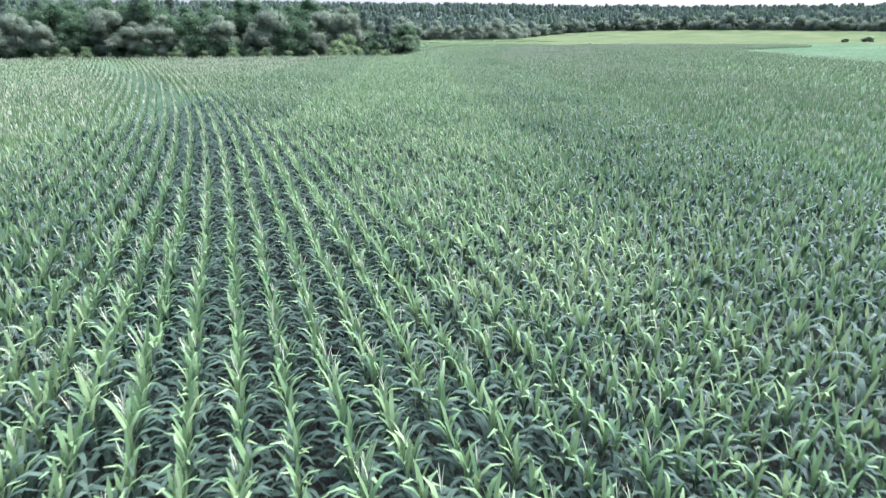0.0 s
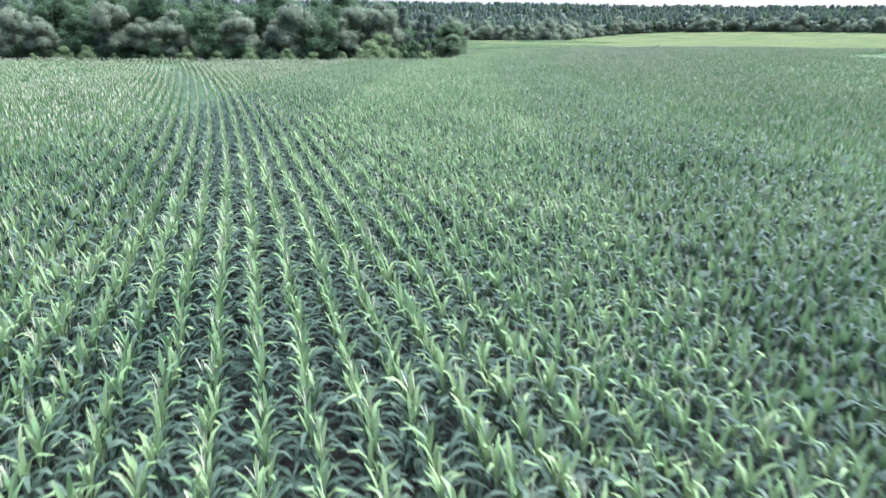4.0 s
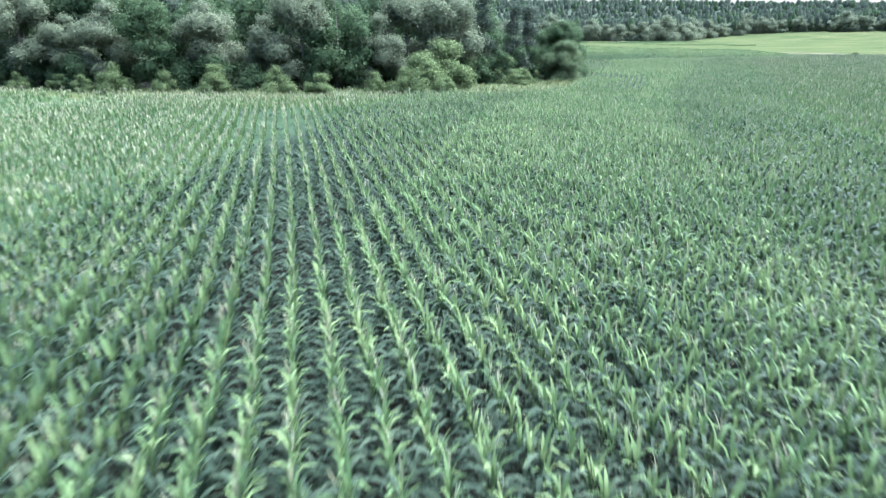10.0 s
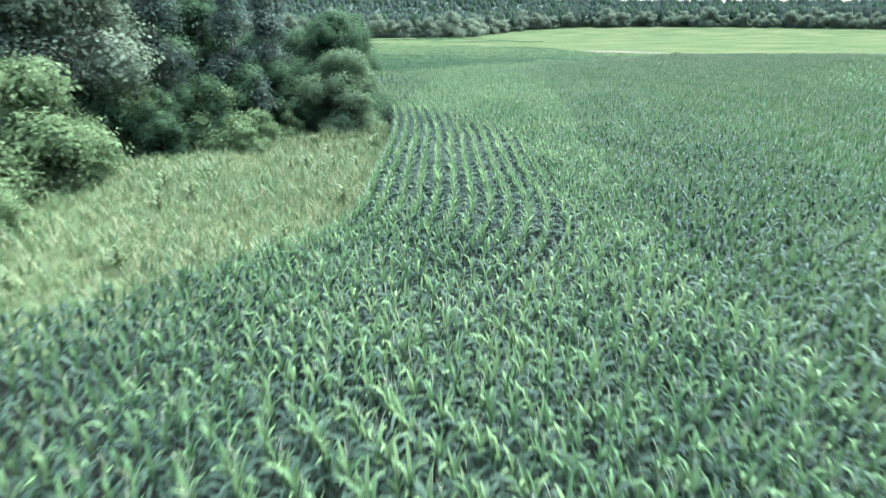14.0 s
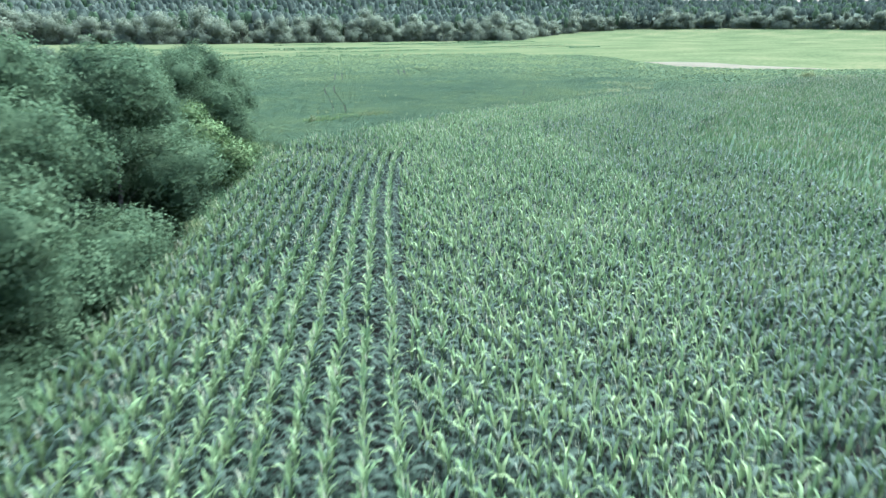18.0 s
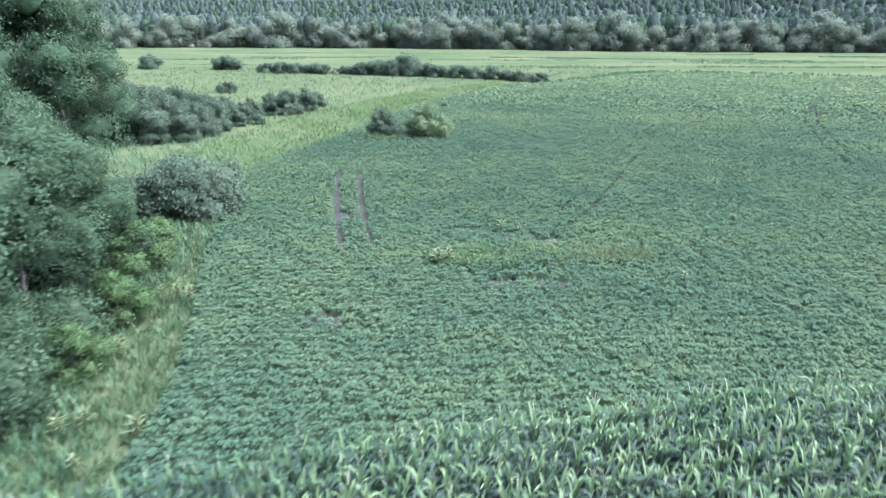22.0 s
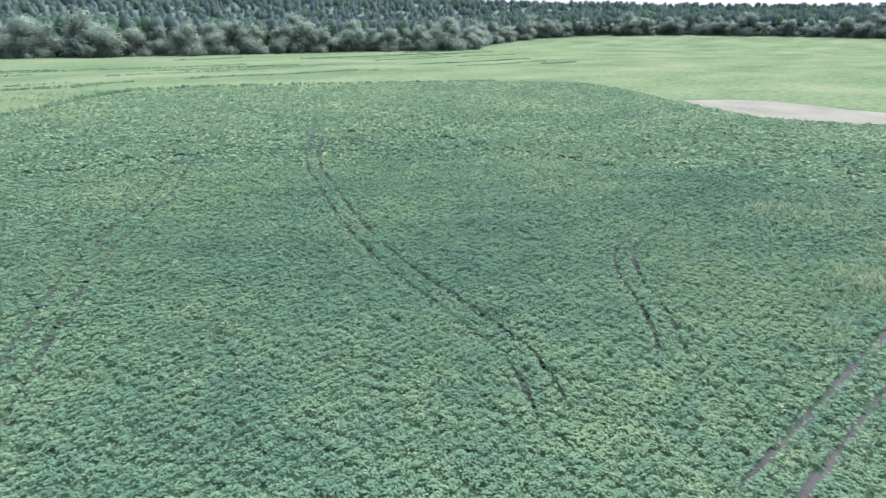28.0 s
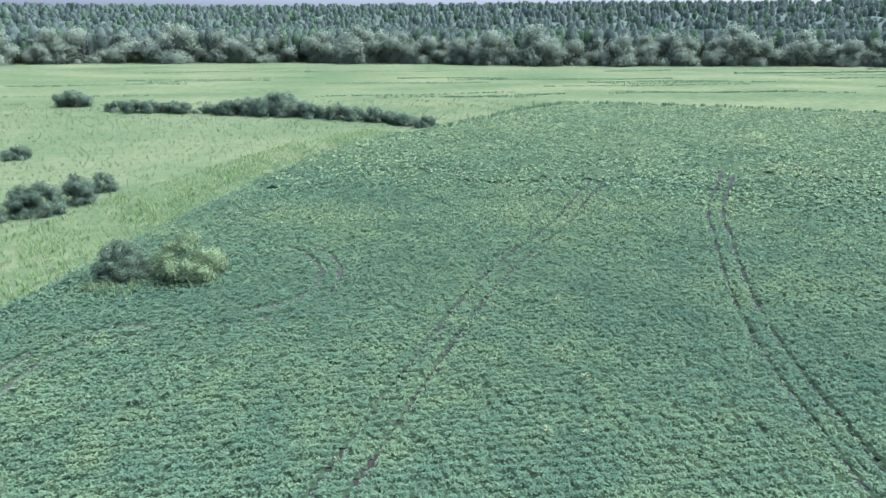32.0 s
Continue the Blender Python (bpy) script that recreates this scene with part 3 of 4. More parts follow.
    soft = np.repeat(d * [1, 1, 0.8] + [0, 0, 0.3], leaves, 0) + r.normal(0, 0.28 if leaf < 0.3 else 0.12, (n, 3))
    soft = np.vstack(inner + [np.repeat(soft, 4, 0)])
    soft /= np.linalg.norm(soft, axis=1)[:, None]
    crown = quads(name + "_crown", np.vstack(cv + [v]), np.vstack(cf + [np.arange(4 * n).reshape(-1, 4) + cb]), [mat], smooth=True)
    crown.normals_split_custom_set_from_vertices(soft)
    return wood, crown, limbs


def plant_tree(name, meshes, x, y, turn, size, label, category, group=""):
    base = tagged(new(name), label, category, group)
    base.matrix_basis = Matrix.LocRotScale((x, y, float(terrain(np.array(x), np.array(y)))), Euler((0, 0, turn)), (size, size, size))
    stem = part("trunk", meshes[0], base)
    for limb in meshes[2]:
        part("limb", limb, stem)
    part("crown", meshes[1], base)
    return base


TALL_WILLOW = [tree_meshes("tall_willow", 40 + k, 13.5, 4.2, 18, 1800, 12, 0.26, willow_leaf, 0.34 if k == 2 else 0.16, 0.26) for k in range(3)]
DARK_TREE = [tree_meshes("dark_tree", 50 + k, 15, 4.6, 20, 950, 10, 0.36, alder_leaf, 0.12, 0.28) for k in range(3)]
ALDER = [tree_meshes("alder", 60 + k, 9.5, 3.5, 26, 1000, 14, 0.22, alder_leaf, 0.04, 0.16, full=True, puff=1.12) for k in range(3)]
EDGE_ALDER = [tree_meshes("edge_alder", 65 + k, 9.5, 3.5, 28, 2500, 26, 0.125, alder_leaf, 0.04, 0.16, full=True, puff=1.12) for k in range(3)]
SHRUB = [tree_meshes("shrub", 70 + k, 4.2, 2.4, 13, 900, 12, 0.17, olive_leaf, 0.08, 0.08, full=True) for k in range(3)]
TIP_BUSH = tree_meshes("tip_bush", 81, 6.8, 2.7, 30, 2400, 30, 0.12, silver_leaf, 0.05, 0.12, full=True, puff=1.3)
YELLOW = [tree_meshes("maple", 84 + k, 4.6, 2.0, 13, 1000, 16, 0.14, maple_leaf, 0.05, 0.09, full=True) for k in range(2)]
LOW_BUSH = [tree_meshes("low_bush", 90 + k, 2.7, 2.9, 13, 700, 17, 0.16, bush_leaf, 0.1, 0.05, full=True) for k in range(3)]
UNDER = [tree_meshes("under", 93 + k, 5.0, 2.8, 11, 460, 8, 0.32, alder_leaf, 0.08, 0.1, full=True) for k in range(2)]
PINE = [tree_meshes("pine", 95 + k, 16, 3.0, 22, 560, 9, 0.32, pine_leaf, 0.12, 0.24, True) for k in range(2)]
r = np.random.default_rng(11)

EDGE_TREES = [(-150, 215), (-120, 192), (-90, 171), (-58, 149), (-44, 138), (-31, 127), (-18, 116), (-7, 111), (4.5, 109), (16, 111)]
for k, (x, y) in enumerate(curve(EDGE_TREES, 7.5)):
    plant_tree("willow_tree", TALL_WILLOW[k % 3] if k % 4 != 3 else DARK_TREE[k % 3], x + r.normal(0, 1.0), y + r.uniform(0, 3), r.uniform(0, 6.28), r.uniform(0.75, 1.1),
               "tall green tree at the edge of the wood" if k % 4 == 3 else "tall grey-green willow at the edge of the wood", "tree", "trees of the wood")
for k, (x, y) in enumerate(curve(EDGE_TREES, 5.0)):
    plant_tree("understorey_bush", UNDER[k % 2], x + r.normal(0, 1.5), y + r.uniform(-2, 1), r.uniform(0, 6.28), r.uniform(0.5, 0.95), "dark leafy bush under the trees of the wood", "bush", "bushes under the wood")
WOOD = [(-150, 230), (-58, 160), (-31, 136), (-7, 119), (16, 116), (30, 112), (38, 118), (46, 130), (52, 142), (50, 158), (30, 178), (-20, 200), (-130, 265)]
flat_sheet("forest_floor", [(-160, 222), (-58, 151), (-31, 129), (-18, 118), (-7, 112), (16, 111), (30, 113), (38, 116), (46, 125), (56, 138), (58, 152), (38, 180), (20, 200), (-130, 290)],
           0.04, soil, "leaf litter under the trees of the wood, in the shade-darkened soil colour", "soil")
for k, (x, y) in enumerate(np.vstack([curve([(p, q + 6) for p, q in EDGE_TREES], 5.0), curve([(18, 112), (30, 111), (36, 115), (44, 126), (52, 138), (50, 150)], 3.5)])):
    close = x > 20 and y < 145
    plant_tree("understorey_bush", ALDER[k % 3] if close else UNDER[k % 2], x + r.normal(0, 1.5), y + r.uniform(-2, 2), r.uniform(0, 6.28), r.uniform(0.7, 1.1) * (0.6 if close else 1), "dark leafy bush under the trees of the wood", "bush", "bushes under the wood")
count = 0
while count < 125:
    x, y = r.uniform(-150, 52), r.uniform(108, 260)
    if inside(np.array([x]), np.array([y]), WOOD)[0] and (off_line(np.array([x]), np.array([y]), WOOD)[0] < 22 or count > 60):
        kind = r.random()
        meshes = DARK_TREE[count % 3] if kind < 0.75 else PINE[count % 2]
        if kind < 0.75 and math.hypot(x - 36, y - 114) < 20:
            meshes = ALDER[count % 3]
        low = 0.8 if x > 38 and y > 118 else 1
        if low < 1:
            meshes = ALDER[count % 3]
        plant_tree("wood_tree" if kind < 0.75 else "pine_tree", meshes, x, y, r.uniform(0, 6.28), r.uniform(0.9, 1.2) * low,
                   "tall dark green tree standing inside the wood" if kind < 0.75 else "tall dark pine standing inside the wood", "tree", "trees of the wood")
        count += 1
for x, y, s in ((23, 113, 0.9), (27.5, 110.5, 0.8), (31.5, 113, 0.8), (35, 117, 0.8)):
    plant_tree("pine_tree", PINE[int(x) % 2], x, y, x, s, "dark conifer near the corner of the wood", "tree", "trees of the wood")
for k, (x, y) in enumerate(curve([(-60, 143), (-31, 121), (-8, 105), (4, 103)], 6)):
    plant_tree("shrub", SHRUB[k % 3], x + r.normal(0, 2), y + r.normal(0, 1.5), r.uniform(0, 6.28), r.uniform(0.5, 1.0), "low pale willow shrub before the wood", "shrub", "shrubs at the wood")
for x, y, s in ((30, 107.5, 0.5), (27.5, 106.5, 0.55), (32, 104.6, 0.4), (25, 104, 0.4), (6, 97.5, 1.05), (10.5, 103, 1.6), (3.5, 99.5, 0.8), (7.5, 101.5, 1.25), (14.5, 108, 1.0), (20, 112, 1.1), (25, 108, 1.0), (8, 95.5, 0.55), (13, 103.5, 0.9)):
    plant_tree("shrub", SHRUB[int(x) % 3], x, y, x, s, "rounded pale willow shrub in the long grass", "shrub", "shrubs at the wood")
for x, y, s in ((28, 110.5, 1.1), (24, 109, 1.0), (30.5, 113.5, 1.2), (20.5, 108.5, 0.9), (32.5, 110, 0.9)):
    plant_tree("understorey_bush", ALDER[int(x) % 3], x, y, x, s * 0.55, "dark leafy bush under the trees of the wood", "bush", "bushes under the wood")
plant_tree("willow_bush", TIP_BUSH, 34.0, 106.0, 0.4, 1.0, "round silvery willow bush at the corner of the wood", "bush")
for k, (x, y, s) in enumerate(((37.5, 111, 1.05), (41.2, 115.9, 1.05), (45, 121.0, 1.05), (49, 126.5, 1.0), (51.2, 132.8, 0.9), (53.6, 138.6, 0.95), (49, 135, 0.85), (57.8, 140.6, 0.9), (60.0, 145.5, 0.95),
                                 (60.2, 150.5, 0.85), (59.5, 156.0, 0.7), (54, 147, 0.82), (53, 153, 0.85))):
    plant_tree("alder_tree", EDGE_ALDER[k % 3], x, y, k * 1.3, s, "dark green leafy alder leaning over the field edge", "tree", "alders along the field edge")
for x, y, s in ((55.9, 135.7, 1.2), (59.8, 140.6, 0.62), (62.3, 143.2, 0.55), (63.0, 151.5, 0.5), (62, 156, 0.6), (63.4, 147.5, 0.45), (61.5, 159.5, 0.45)):
    plant_tree("maple_sapling", YELLOW[int(x) % 2], x, y, x, s, "young yellow-green maple at the field corner", "tree", "saplings at the field corner")
for x, y, s in ((39, 194, 1.25), (33, 198, 1.1), (30, 186, 1.1), (24, 204, 1.0), (37, 182, 0.9), (16, 196, 1.1), (43, 172, 1.0)):
    plant_tree("willow_tree", EDGE_ALDER[int(x) % 3] if x > 36 else DARK_TREE[int(x) % 3], x, y, x, s * (1.45 if x > 36 else 1), "tall dark willow at the end of the wood", "tree", "trees of the wood")
THICKET = [tree_meshes("thicket", 94 + k, 4.4, 2.5, 22, 1300, 14, 0.15, bush_leaf, 0.08, 0.06, full=True, puff=0.85) for k in range(3)]
for k, (x, y, s) in enumerate(((50.2, 195, 0.75), (50.8, 198.4, 0.8), (51.3, 202, 0.75), (47.2, 194, 0.9), (47.6, 199, 0.95), (48.6, 204, 0.9), (44, 197, 1.05), (44.2, 202, 1.1), (45.5, 207, 1.0), (41, 199.5, 1.1),
                               (40.8, 205.5, 1.15), (48.6, 208.8, 0.75), (49.4, 213, 0.62), (44.6, 211, 0.85), (38.6, 202, 1.1), (51.8, 216.4, 0.5), (54.4, 218.4, 0.6), (57, 217, 0.72), (58.6, 221, 0.72), (59.4, 226.5, 0.5), (50.6, 206.6, 0.6), (52.2, 211, 0.5), (53, 214.4, 0.45), (55.4, 216.2, 0.5),
                               (46.6, 213.4, 0.65), (43, 207.6, 1.0), (36, 199, 1.1), (53, 205.4, 0.45))):
    plant_tree("willow_thicket", THICKET[k % 3], x, y, k * 2.1, s, "grey-green willow bush in a dense thicket", "bush", "willow thicket in the meadow")
BUSHES = [(60, 168, 1.15), (39.5, 248.5, 0.6), (55, 207.5, 0.4)]
FAR_BUSHES = [(19, 320, 1.3), (38.5, 306, 0.95), (50, 303, 0.8), (60, 300, 1.0), (71.5, 297, 1.6), (66, 300, 1.2), (78, 293, 1.1), (86, 289, 1.0), (93, 284, 1.0), (99, 278, 0.8), (103, 274, 0.7),
          (-5, 326, 1.3), (-34, 322, 1.5), (45, 306, 0.7), (55, 303, 0.7), (82, 292, 0.7), (33, 309, 0.8), (42, 306.5, 0.9), (47, 304, 0.9), (63, 299, 1.1), (68, 298.5, 1.2), (74, 296, 1.2), (80, 291.5, 0.9), (89.5, 287, 0.9), (96, 281.5, 0.8), (-100, 440, 2.0), (-80, 455, 1.8), (460, 118, 1.2), (440, 126, 0.8)]
for k, (x, y, s) in enumerate(BUSHES + FAR_BUSHES):
    plant_tree("meadow_bush", LOW_BUSH[(k + 1) % 3], x, y, k, s, "low rounded willow bush standing in the meadow", "bush", "bushes in the meadow")
FIELD_BUSH = tree_meshes("field_bush", 99, 3.5, 2.3, 20, 1100, 14, 0.13, olive_leaf, 0.1, 0.06, full=True, puff=0.8)
plant_tree("field_bush", FIELD_BUSH, 76.2, 196.5, 1.0, 1.0, "bright round bush at the edge of the soybeans", "bush")
plant_tree("field_bush", THICKET[1], 71.2, 197.0, 2.0, 0.68, "thin grey bush at the edge of the soybeans", "bush")
pale_weed = material("pale_weed", ramp3((0.128, 0.165, 0.066), (0.182, 0.218, 0.094), (0.25, 0.275, 0.132)), 0.5, 0.7, island=0.4, thin=0.35, spec=0.05)
TALL_WEED = tree_meshes("tall_weed", 101, 3.2, 2.0, 12, 420, 9, 0.2, pale_weed, 0.05, 0.04, full=True)
for x, y, s in ((168, 141.5, 0.8), (171, 139, 0.65), (165.5, 142.5, 0.6), (162.5, 143.2, 0.45), (174, 137, 0.6), (158, 143.4, 0.35)):
    plant_tree("tall_weed", TALL_WEED, x, y, x, s, "tall pale yellow weed at the corner of the corn", "weed", "weeds at the corn corner")

# far belt of willows, pines behind, then wooded hills
FAR_WILLOW = [tree_meshes("far_willow", 120 + k, 14, 6.6, 11, 900, 7, 0.6, willow_leaf, 0.03, 0.3, full=True, puff=1.25) for k in range(4)]
BELT = [(-330, 440), (-200, 490), (-70, 560), (95, 555), (208, 512), (336, 498), (440, 478), (530, 540), (661, 552), (768, 468), (822, 348), (845, 217), (870, 110), (900, 0), (900, -150)]
for k, (x, y) in enumerate(curve(BELT, 12.0)):
    plant_tree("belt_willow", FAR_WILLOW[k % 4], x + r.normal(0, 2), y + r.uniform(-3, 6), r.uniform(0, 6.28), r.uniform(0.95, 1.4) if k % 9 else 1.6,
               "rounded grey-green willow in the far tree belt", "tree", "far tree belt")
RIGHT_BELT = [(530, 102), (520, 90), (508, 70), (502, 45), (500, 20), (520, -40), (560, -120), (620, -220)]
for k, (x, y) in enumerate(curve(RIGHT_BELT, 8.0)):
    plant_tree("belt_willow", FAR_WILLOW[k % 4], x + r.normal(0, 3), y + r.normal(0, 3), r.uniform(0, 6.28), r.uniform(0.9, 1.35), "dark tree in the far wood beside the meadow", "tree", "far tree belt")


def far_forest():
    """Tree tops over the hills, joined."""
    belt = np.array(BELT)
    aa, dd = np.meshgrid(np.linspace(-0.95, 1.95, 330), np.concatenate([np.arange(14, 200, 9), np.arange(200, 800, 18)]), indexing="ij")
    dd = dd + np.interp(aa, np.arctan2(belt[:, 0] - 60, belt[:, 1] - 60), np.hypot(belt[:, 0] - 60, belt[:, 1] - 60))
    x, y = (60 + dd * np.sin(aa)).ravel(), (60 + dd * np.cos(aa)).ravel()
    v = np.stack([x, y, terrain(x, y) + 10.5 + r.normal(0, 1.5, len(x))], -1)
    i, j = np.meshgrid(np.arange(329), np.arange(aa.shape[1] - 1), indexing="ij")
    w = (i * aa.shape[1] + j).ravel()
    f = np.stack([w, w + aa.shape[1], w + aa.shape[1] + 1, w + 1], -1)
    vs, fs, ms, base = [v], [f], [np.zeros(len(f), int)], len(v)
    for n, near, far, k, leaf in ((6500, 6, 120, 34, 0.65), (13000, 120, 700, 12, 1.1)):
        a = r.uniform(-0.85, 1.85, n)
        limit = np.interp(a, np.arctan2(belt[:, 0] - 60, belt[:, 1] - 60), np.hypot(belt[:, 0] - 60, belt[:, 1] - 60))
        d = limit + near + (far - near) * r.random(n) ** 0.85
        x, y = 60 + d * np.sin(a), 60 + d * np.cos(a)
        kinds = []
        for s in range(8):
            rr = np.random.default_rng(s)
            u = rr.normal(0, 1, (k, 3))
            u[:, 2] = np.abs(u[:, 2]) - 0.25
            u /= np.linalg.norm(u, axis=1)[:, None]
            c = u * [3.1, 3.1, 5.6] * rr.uniform(0.78, 1.08, (k, 1)) + [0, 0, 12.5]
            out = u + [0, 0, 0.35] + rr.normal(0, 0.25, (k, 3))
            e1 = np.cross(out, rr.normal(0, 1, (k, 3)))
            e1 *= leaf * rr.uniform(0.7, 1.2, (k, 1)) / np.linalg.norm(e1, axis=1)[:, None]
            e2 = np.cross(out, e1) / np.linalg.norm(out, axis=1)[:, None] * 0.8
            v = np.stack([c - e1, c - e2, c + e1, c + e2], 1).reshape(-1, 3)
            body = []
            for z, w in ((6, 2.2), (11, 2.9), (15, 2.7), (17.4, 1.6)):
                t = np.arange(6) / 6 * 6.283 + rr.uniform(0, 0.5)
                q = w * rr.uniform(0.8, 1.1, 6)
                body.append(np.stack([q * np.cos(t), q * np.sin(t), z + rr.normal(0, 0.4, 6)], -1))
            i, j = np.meshgrid(np.arange(3) * 6, np.arange(6), indexing="ij")
            shell = np.stack([i + j, i + (j + 1) % 6, i + 6 + (j + 1) % 6, i + 6 + j], -1).reshape(-1, 4)
            f = np.vstack([shell, np.arange(4 * k).reshape(-1, 4) + 24])
            kinds.append((np.vstack(body + [v]), f, np.full(len(f), 0 if s % 4 else 1)))
        v, f, m = strew(kinds, np.stack([x, y, terrain(x, y)], -1), r.uniform(0, 6.28, n), r.uniform(0.62, 1.2, n), None)
        vs.append(v), fs.append(f + base), ms.append(m)
        base += len(v)
    me = quads("far_forest", np.vstack(vs), np.vstack(fs), [pine_leaf, alder_leaf], np.concatenate(ms), smooth=True)
    tagged(new("far_forest", me), "dark pine forest covering the far hills", "forest", kind="stuff")


far_forest()


# ---- grass ----
meadow_blade = material("meadow_blade", ramp3((0.061, 0.1, 0.0388), (0.0904, 0.13, 0.0507), (0.139, 0.157, 0.069)), 0.08, 0.8, island=0.5, thin=0.25, spec=0.05)
grass_fresh = material("grass_fresh", ramp3((0.0664, 0.12, 0.0326), (0.0998, 0.154, 0.045), (0.144, 0.187, 0.0659)), 0.1, 0.8, island=0.5, thin=0.2, spec=0.05)
grass_rank = material("grass_rank", ramp3((0.0495, 0.095, 0.0429), (0.077, 0.13, 0.0588), (0.121, 0.175, 0.0847)), 0.1, 0.8, island=0.5, thin=0.2, spec=0.1)
herb_green = material("herb_green", ramp3((0.036, 0.066, 0.026), (0.056, 0.092, 0.037), (0.088, 0.124, 0.054)), 0.1, 0.8, island=0.5, thin=0.2, spec=0.05)


def tufts(area, count, size, seed, label, name, crop=False, mat=grass_blade):
    q = np.random.default_rng(seed)
    p = np.array(area)
    x, y = q.uniform(p[:, 0].min(), p[:, 0].max(), count), q.uniform(p[:, 1].min(), p[:, 1].max(), count)
    keep = inside(x, y, area) & (crop | ~(inside(x, y, CORN) | inside(x, y, SOY)))
    x, y = x[keep], y[keep]
    kinds = []
    for k in range(8):
        bl = [blade((q.normal(0, 0.12), q.normal(0, 0.12), 0), q.uniform(0, 6.28), q.uniform(1.2, 1.5), q.uniform(0.3, 1.3), q.uniform(0.5, 1.0), 0.05, 2) for _ in range(5)]
        v, f = np.vstack([b[0] for b in bl]), np.vstack([b[1] + 6 * i for i, b in enumerate(bl)])
        kinds.append((v, f, np.full(len(f), 1 if k == 0 else 0)))
    v, f, m = strew(kinds, np.stack([x, y, np.zeros(len(x))], -1), q.uniform(0, 6.28, len(x)), size * q.uniform(0.5, 1.2, len(x)) * (1 + 0.3 * soft_noise(x, y, 9, 3)), None)
    tagged(new(name, quads(name, v, f, [mat, weed_leaf], m)), label, "grass", kind="stuff")


tufts([(-34, 101), (-8, 84), (17, 81), (27, 91), (36, 102), (34, 106), (14, 110), (-8, 108), (-30, 124)], 15000, 0.9, 31, "long yellow-green grass between corn and wood", "verge_grass")
tufts([(10, 82), (18, 83), (23, 89), (36, 103), (34, 105), (22, 106), (12, 98)], 8000, 0.75, 37, "rough weedy grass at the corner of the wood", "verge_grass")
tufts([(36, 100), (50, 120), (62, 136), (67, 141), (63, 175), (45, 215), (30, 190), (44, 150), (36, 112)], 7000, 0.8, 32, "long grass along the wood and field corner", "verge_grass", mat=grass_rank)
tufts([(38.5, 106), (45, 114.6), (54, 127.5), (61, 136.6), (66, 141.5), (63.6, 150), (62.8, 161), (60, 161), (59, 145), (54, 133), (44, 120), (36.5, 107.5)], 16000, 0.65, 38, "dark rank grass and herbs under the alders", "verge_grass", mat=grass_rank)
tufts([(60, 139), (67.4, 141), (67, 147), (65.4, 153), (63.4, 162), (61.6, 173), (57, 173), (58, 150)], 9000, 0.55, 42, "green herbs and grass between the alders and the soybeans", "verge_grass", mat=herb_green)
tufts([(60, 138.5), (72, 141.5), (70.4, 147), (68.6, 153), (66, 162), (64.4, 173), (61, 173), (60, 150)], 5200, 0.4, 43, "low herbs grown into the margin of the soybeans", "margin_herbs", True, herb_green)
tufts([(30, 190), (62, 180), (75, 222), (110, 275), (150, 312), (120, 330), (0, 330), (0, 230)], 22000, 0.62, 33, "tall pale meadow grass beside the soybeans", "meadow_grass", mat=meadow_blade)
tufts([(75, 158.2), (76.5, 157), (80, 156.6), (85, 157), (88, 158.2), (85, 159.4), (80, 159.9), (76.5, 159.3)], 3400, 0.62, 34, "yellow-green grass patch among the soybeans", "grass_patch", True, meadow_blade)
tufts([(62, 173), (61, 180), (62, 185), (66, 195), (68, 203), (73, 219), (83, 248), (97, 266), (91, 273), (75, 252), (61, 222), (56, 205), (53, 190), (55, 173)], 30000, 0.5, 39, "bright rank grass along the soybeans", "meadow_grass", mat=grass_fresh)
tufts([(61.6, 183), (65.6, 195), (67.6, 203), (72.6, 219), (82.6, 248), (96.6, 266), (98.6, 266), (84.8, 247.4), (75, 218.4), (70, 202.4), (68, 194.4), (63.6, 183)], 9000, 0.45, 44, "low green herbs grown into the margin of the soybeans", "margin_herbs", True, herb_green)
tufts([(68.5, 195), (70, 193.6), (75, 193.2), (78.6, 194.6), (78, 198), (70, 199)], 900, 0.9, 45, "tall grass round the bushes in the soybeans", "grass_patch", True, meadow_blade)
tufts([(75, 158), (76.5, 156.8), (79, 156.6), (82, 157.2), (82, 159.2), (79, 159.8), (76.5, 159.2)], 1300, 0.74, 46, "yellow-green grass patch among the soybeans", "grass_patch", True, grass_fresh)
tufts([(29, 103.6), (33, 102), (37, 102.8), (38, 104.6), (33, 105.2)], 700, 1.25, 40, "tall dry weeds at the foot of the willow bush", "verge_grass")
tufts([(118, 155.6), (140, 155), (140, 158), (126, 158.5)], 700, 0.9, 35, "thin tall grass among the soybeans", "grass_patch", True)
tufts([(112, 144.2), (132, 143.4), (160, 143.6), (168, 142.4), (170, 143.4), (160, 145), (132, 144.8), (112, 145.4)], 2200, 0.95, 41, "pale grass along the edge of the corn", "verge_grass", True)
tufts([(136, 160), (152, 160), (152, 166), (138, 168)], 600, 0.8, 36, "thin tall grass among the soybeans", "grass_patch", True)


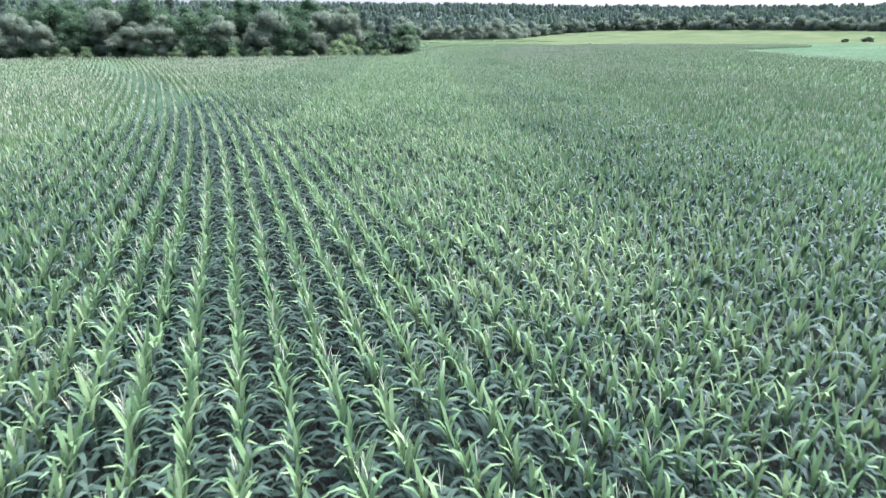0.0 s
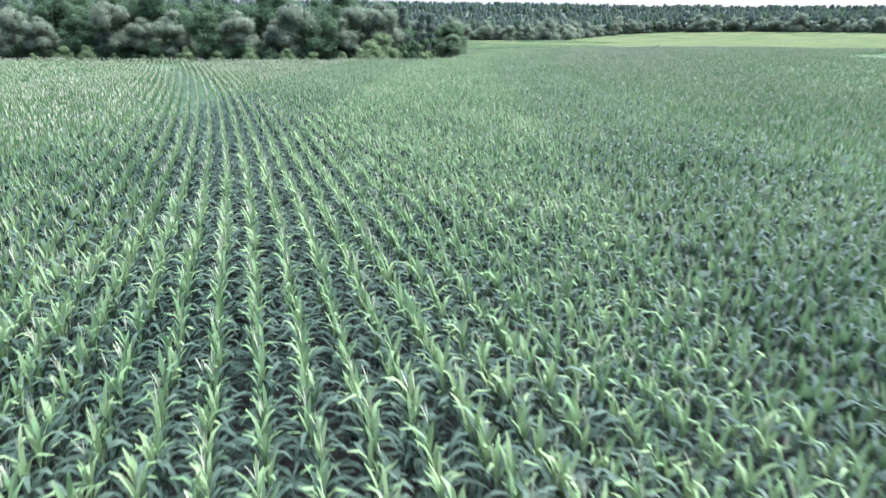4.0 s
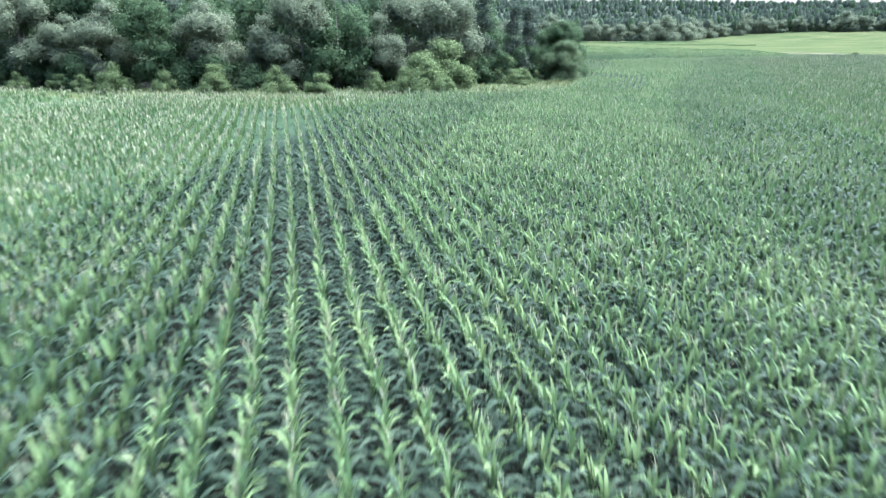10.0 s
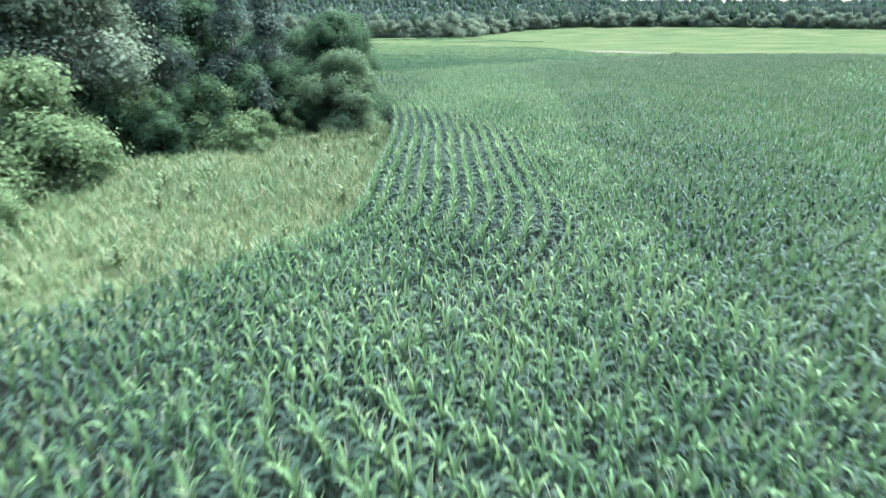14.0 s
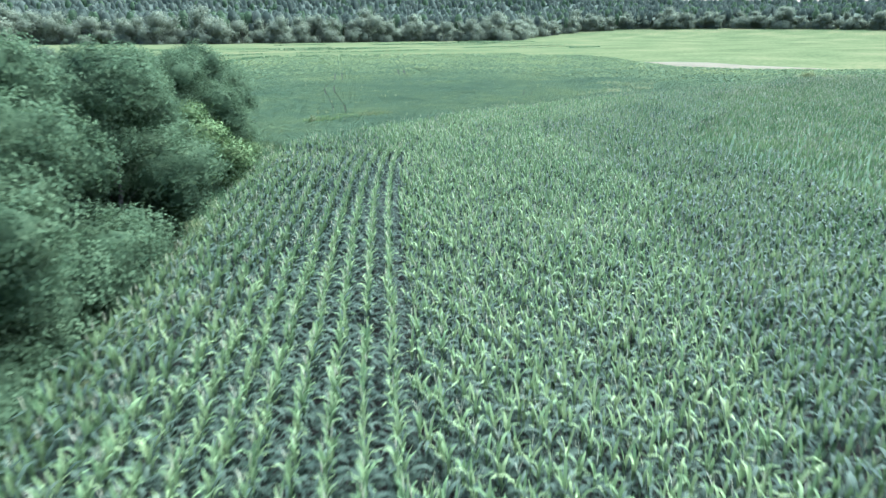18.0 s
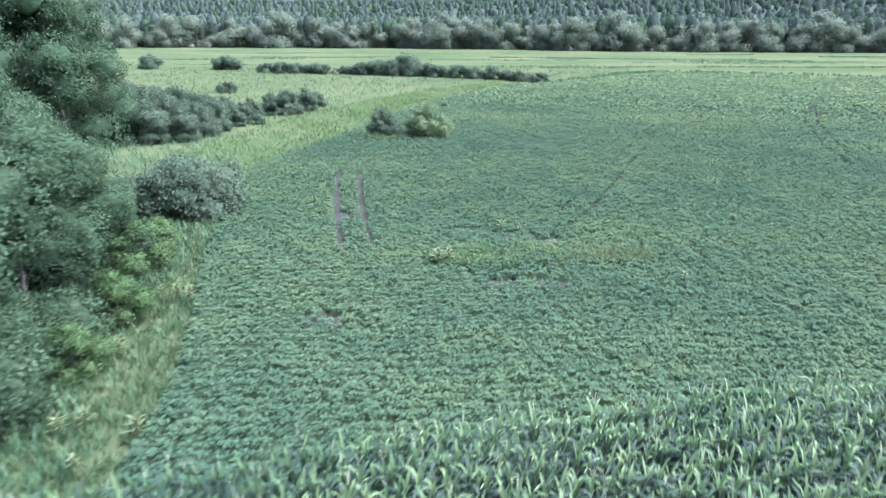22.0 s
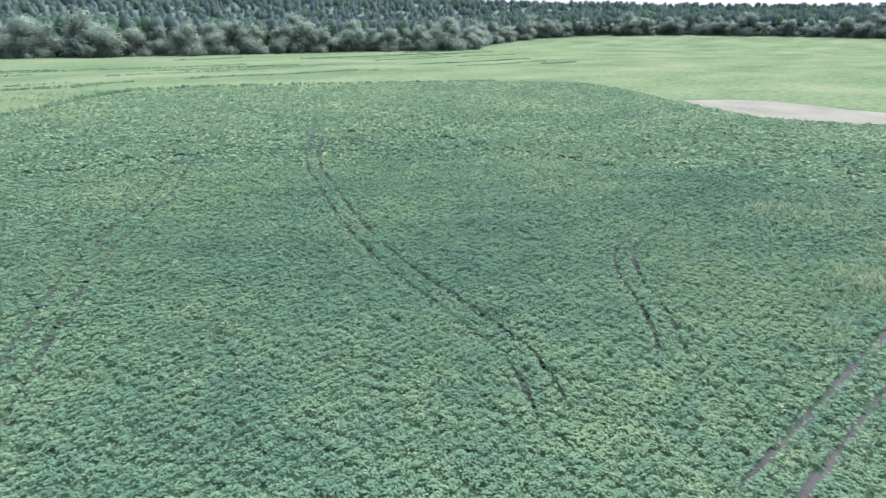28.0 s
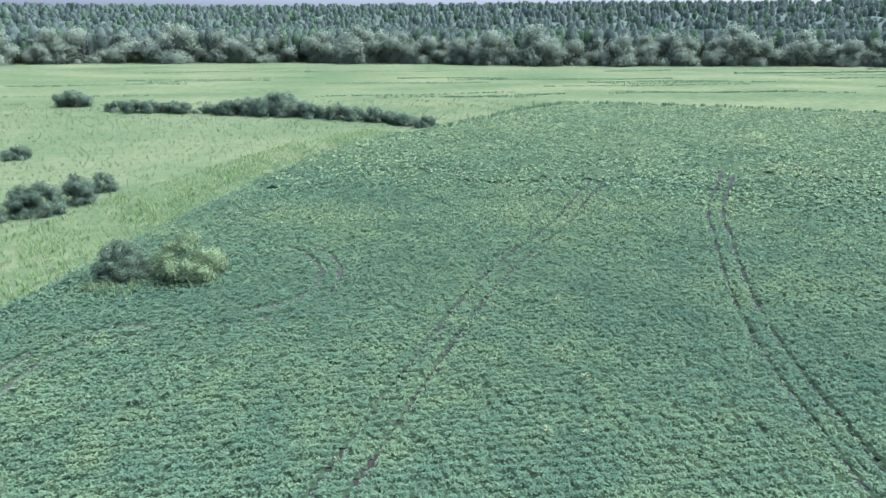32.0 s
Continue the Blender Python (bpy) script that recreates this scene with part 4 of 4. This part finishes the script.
def rank_bands():
    """Thin wavering bands of darker sedge along the wet lines of the far meadow."""
    q = np.random.default_rng(58)
    x, y = [], []
    for k in range(34):
        n = int(q.uniform(130, 300))
        cx, cy, half, tilt = q.uniform(-40, 400), q.uniform(322, 470), q.uniform(12, 42), q.normal(0.02, 0.09)
        u = q.uniform(-half, half, n)
        x.append(cx + u)
        y.append(cy + tilt * u + 1.6 * np.sin(u / 9 + k) + q.normal(0, 0.5, n))
    x, y = np.concatenate(x), np.concatenate(y)
    belt = np.array(BELT)
    reach = np.interp(np.arctan2(x - 60, y - 60), np.arctan2(belt[:, 0] - 60, belt[:, 1] - 60), np.hypot(belt[:, 0] - 60, belt[:, 1] - 60))
    keep = (np.hypot(x - 60, y - 60) < reach - 14) & ~inside(x, y, SOY)
    x, y = x[keep], y[keep]
    kinds = []
    for k in range(5):
        bl = [blade((q.normal(0, 0.2), q.normal(0, 0.2), 0), q.uniform(0, 6.28), q.uniform(1.2, 1.5), q.uniform(0.3, 1.1), q.uniform(0.5, 1.0), 0.09, 2) for _ in range(6)]
        f = np.vstack([b[1] + 6 * i for i, b in enumerate(bl)])
        kinds.append((np.vstack([b[0] for b in bl]), f, np.zeros(len(f), int)))
    v, f, m = strew(kinds, np.stack([x, y, terrain(x, y)], -1), q.uniform(0, 6.28, len(x)), q.uniform(0.5, 0.95, len(x)), None)
    tagged(new("meadow_sedge", quads("meadow_sedge", v, f, [grass_rank], m)), "bands of dark sedge in the far meadow", "grass", kind="stuff")


rank_bands()


def weed_plant():
    q = np.random.default_rng(5)
    bl = [blade((0, 0, 0.15 + 0.04 * k), k * 2.4, 1.1, 1.4, q.uniform(0.4, 0.55) * (1 - 0.04 * k), 0.1, 2, 0.1) for k in range(14)]
    leaves = quads("weed_leaves", np.vstack([b[0] for b in bl]), np.vstack([b[1] + 6 * i for i, b in enumerate(bl)]), [weed_leaf])
    stem = quads("weed_stem", *tube([(0, 0, 0), (0.01, 0, 0.3), (0, 0.02, 0.7)], [0.02, 0.016, 0.01], 5), [weed_leaf])
    return stem, leaves


WEED = weed_plant()
q = np.random.default_rng(77)
for k in range(70):
    x, y = q.uniform(2, 34), q.uniform(84, 104)
    if off_line(np.array([x]), np.array([y]), CORN_EDGE)[0] < 14 and not inside(np.array([x]), np.array([y]), CORN)[0]:
        s = q.uniform(0.8, 1.5)
        weed = tagged(new("verge_weed"), "tall leafy weed in the grass beside the wood", "weed", "weeds in the verge")
        weed.matrix_basis = Matrix.LocRotScale((x, y, 0), Euler((0, 0, x)), (s, s, s))
        part("stem", WEED[0], weed)
        part("leaves", WEED[1], weed)
for k in range(26):
    x, y = q.uniform(60.5, 67), q.uniform(141, 172)
    if not inside(np.array([x]), np.array([y]), SOY)[0]:
        s = q.uniform(0.7, 1.2)
        weed = tagged(new("verge_weed"), "leafy green weed in the grass beside the soybeans", "weed", "weeds in the verge")
        weed.matrix_basis = Matrix.LocRotScale((x, y, 0), Euler((0, 0, x)), (s, s, s))
        part("stem", WEED[0], weed)
        part("leaves", WEED[1], weed)
spots = [(75.7, 157.2, 1.4), (76.2, 157.5, 1.2), (79.5, 162.6, 1.0)] + [(q.normal(92, 22), q.uniform(150, 215), q.uniform(0.5, 0.95)) for k in range(60)]
for x, y, s in spots:
    if inside(np.array([x]), np.array([y]), SOY)[0]:
        weed = tagged(new("weed_plant"), "pale broad-leaved weed standing among the soybeans", "weed", "weeds in the soybeans")
        weed.matrix_basis = Matrix.LocRotScale((x, y, 0.03), Euler((0, 0, x)), (s, s, s))
        part("stem", WEED[0], weed)
        part("leaves", WEED[1], weed)


def ditch_grass():
    """A dark line of rank grass along the far edge of the soybeans."""
    p = curve([(104, 272), (110.4, 277.5), (120, 288), (137, 307.5), (155, 312), (197, 292), (232, 271)], 0.25)
    p = p + q.normal(0, 1.0, p.shape)
    kinds = []
    for k in range(5):
        bl = [blade((q.normal(0, 0.2), q.normal(0, 0.2), 0), q.uniform(0, 6.28), 1.4, q.uniform(0.2, 0.9), q.uniform(0.8, 1.4), 0.22, 2) for _ in range(5)]
        kinds.append((np.vstack([b[0] for b in bl]), np.vstack([b[1] + 6 * i for i, b in enumerate(bl)]), np.zeros(10, int)))
    v, f, m = strew(kinds, np.column_stack([p, np.zeros(len(p))]), q.uniform(0, 6.28, len(p)), q.uniform(0.25, 0.9, len(p)), None)
    tagged(new("ditch_grass", quads("ditch_grass", v, f, [grass_rank])), "dark rank grass along the ditch", "grass", kind="stuff")


ditch_grass()
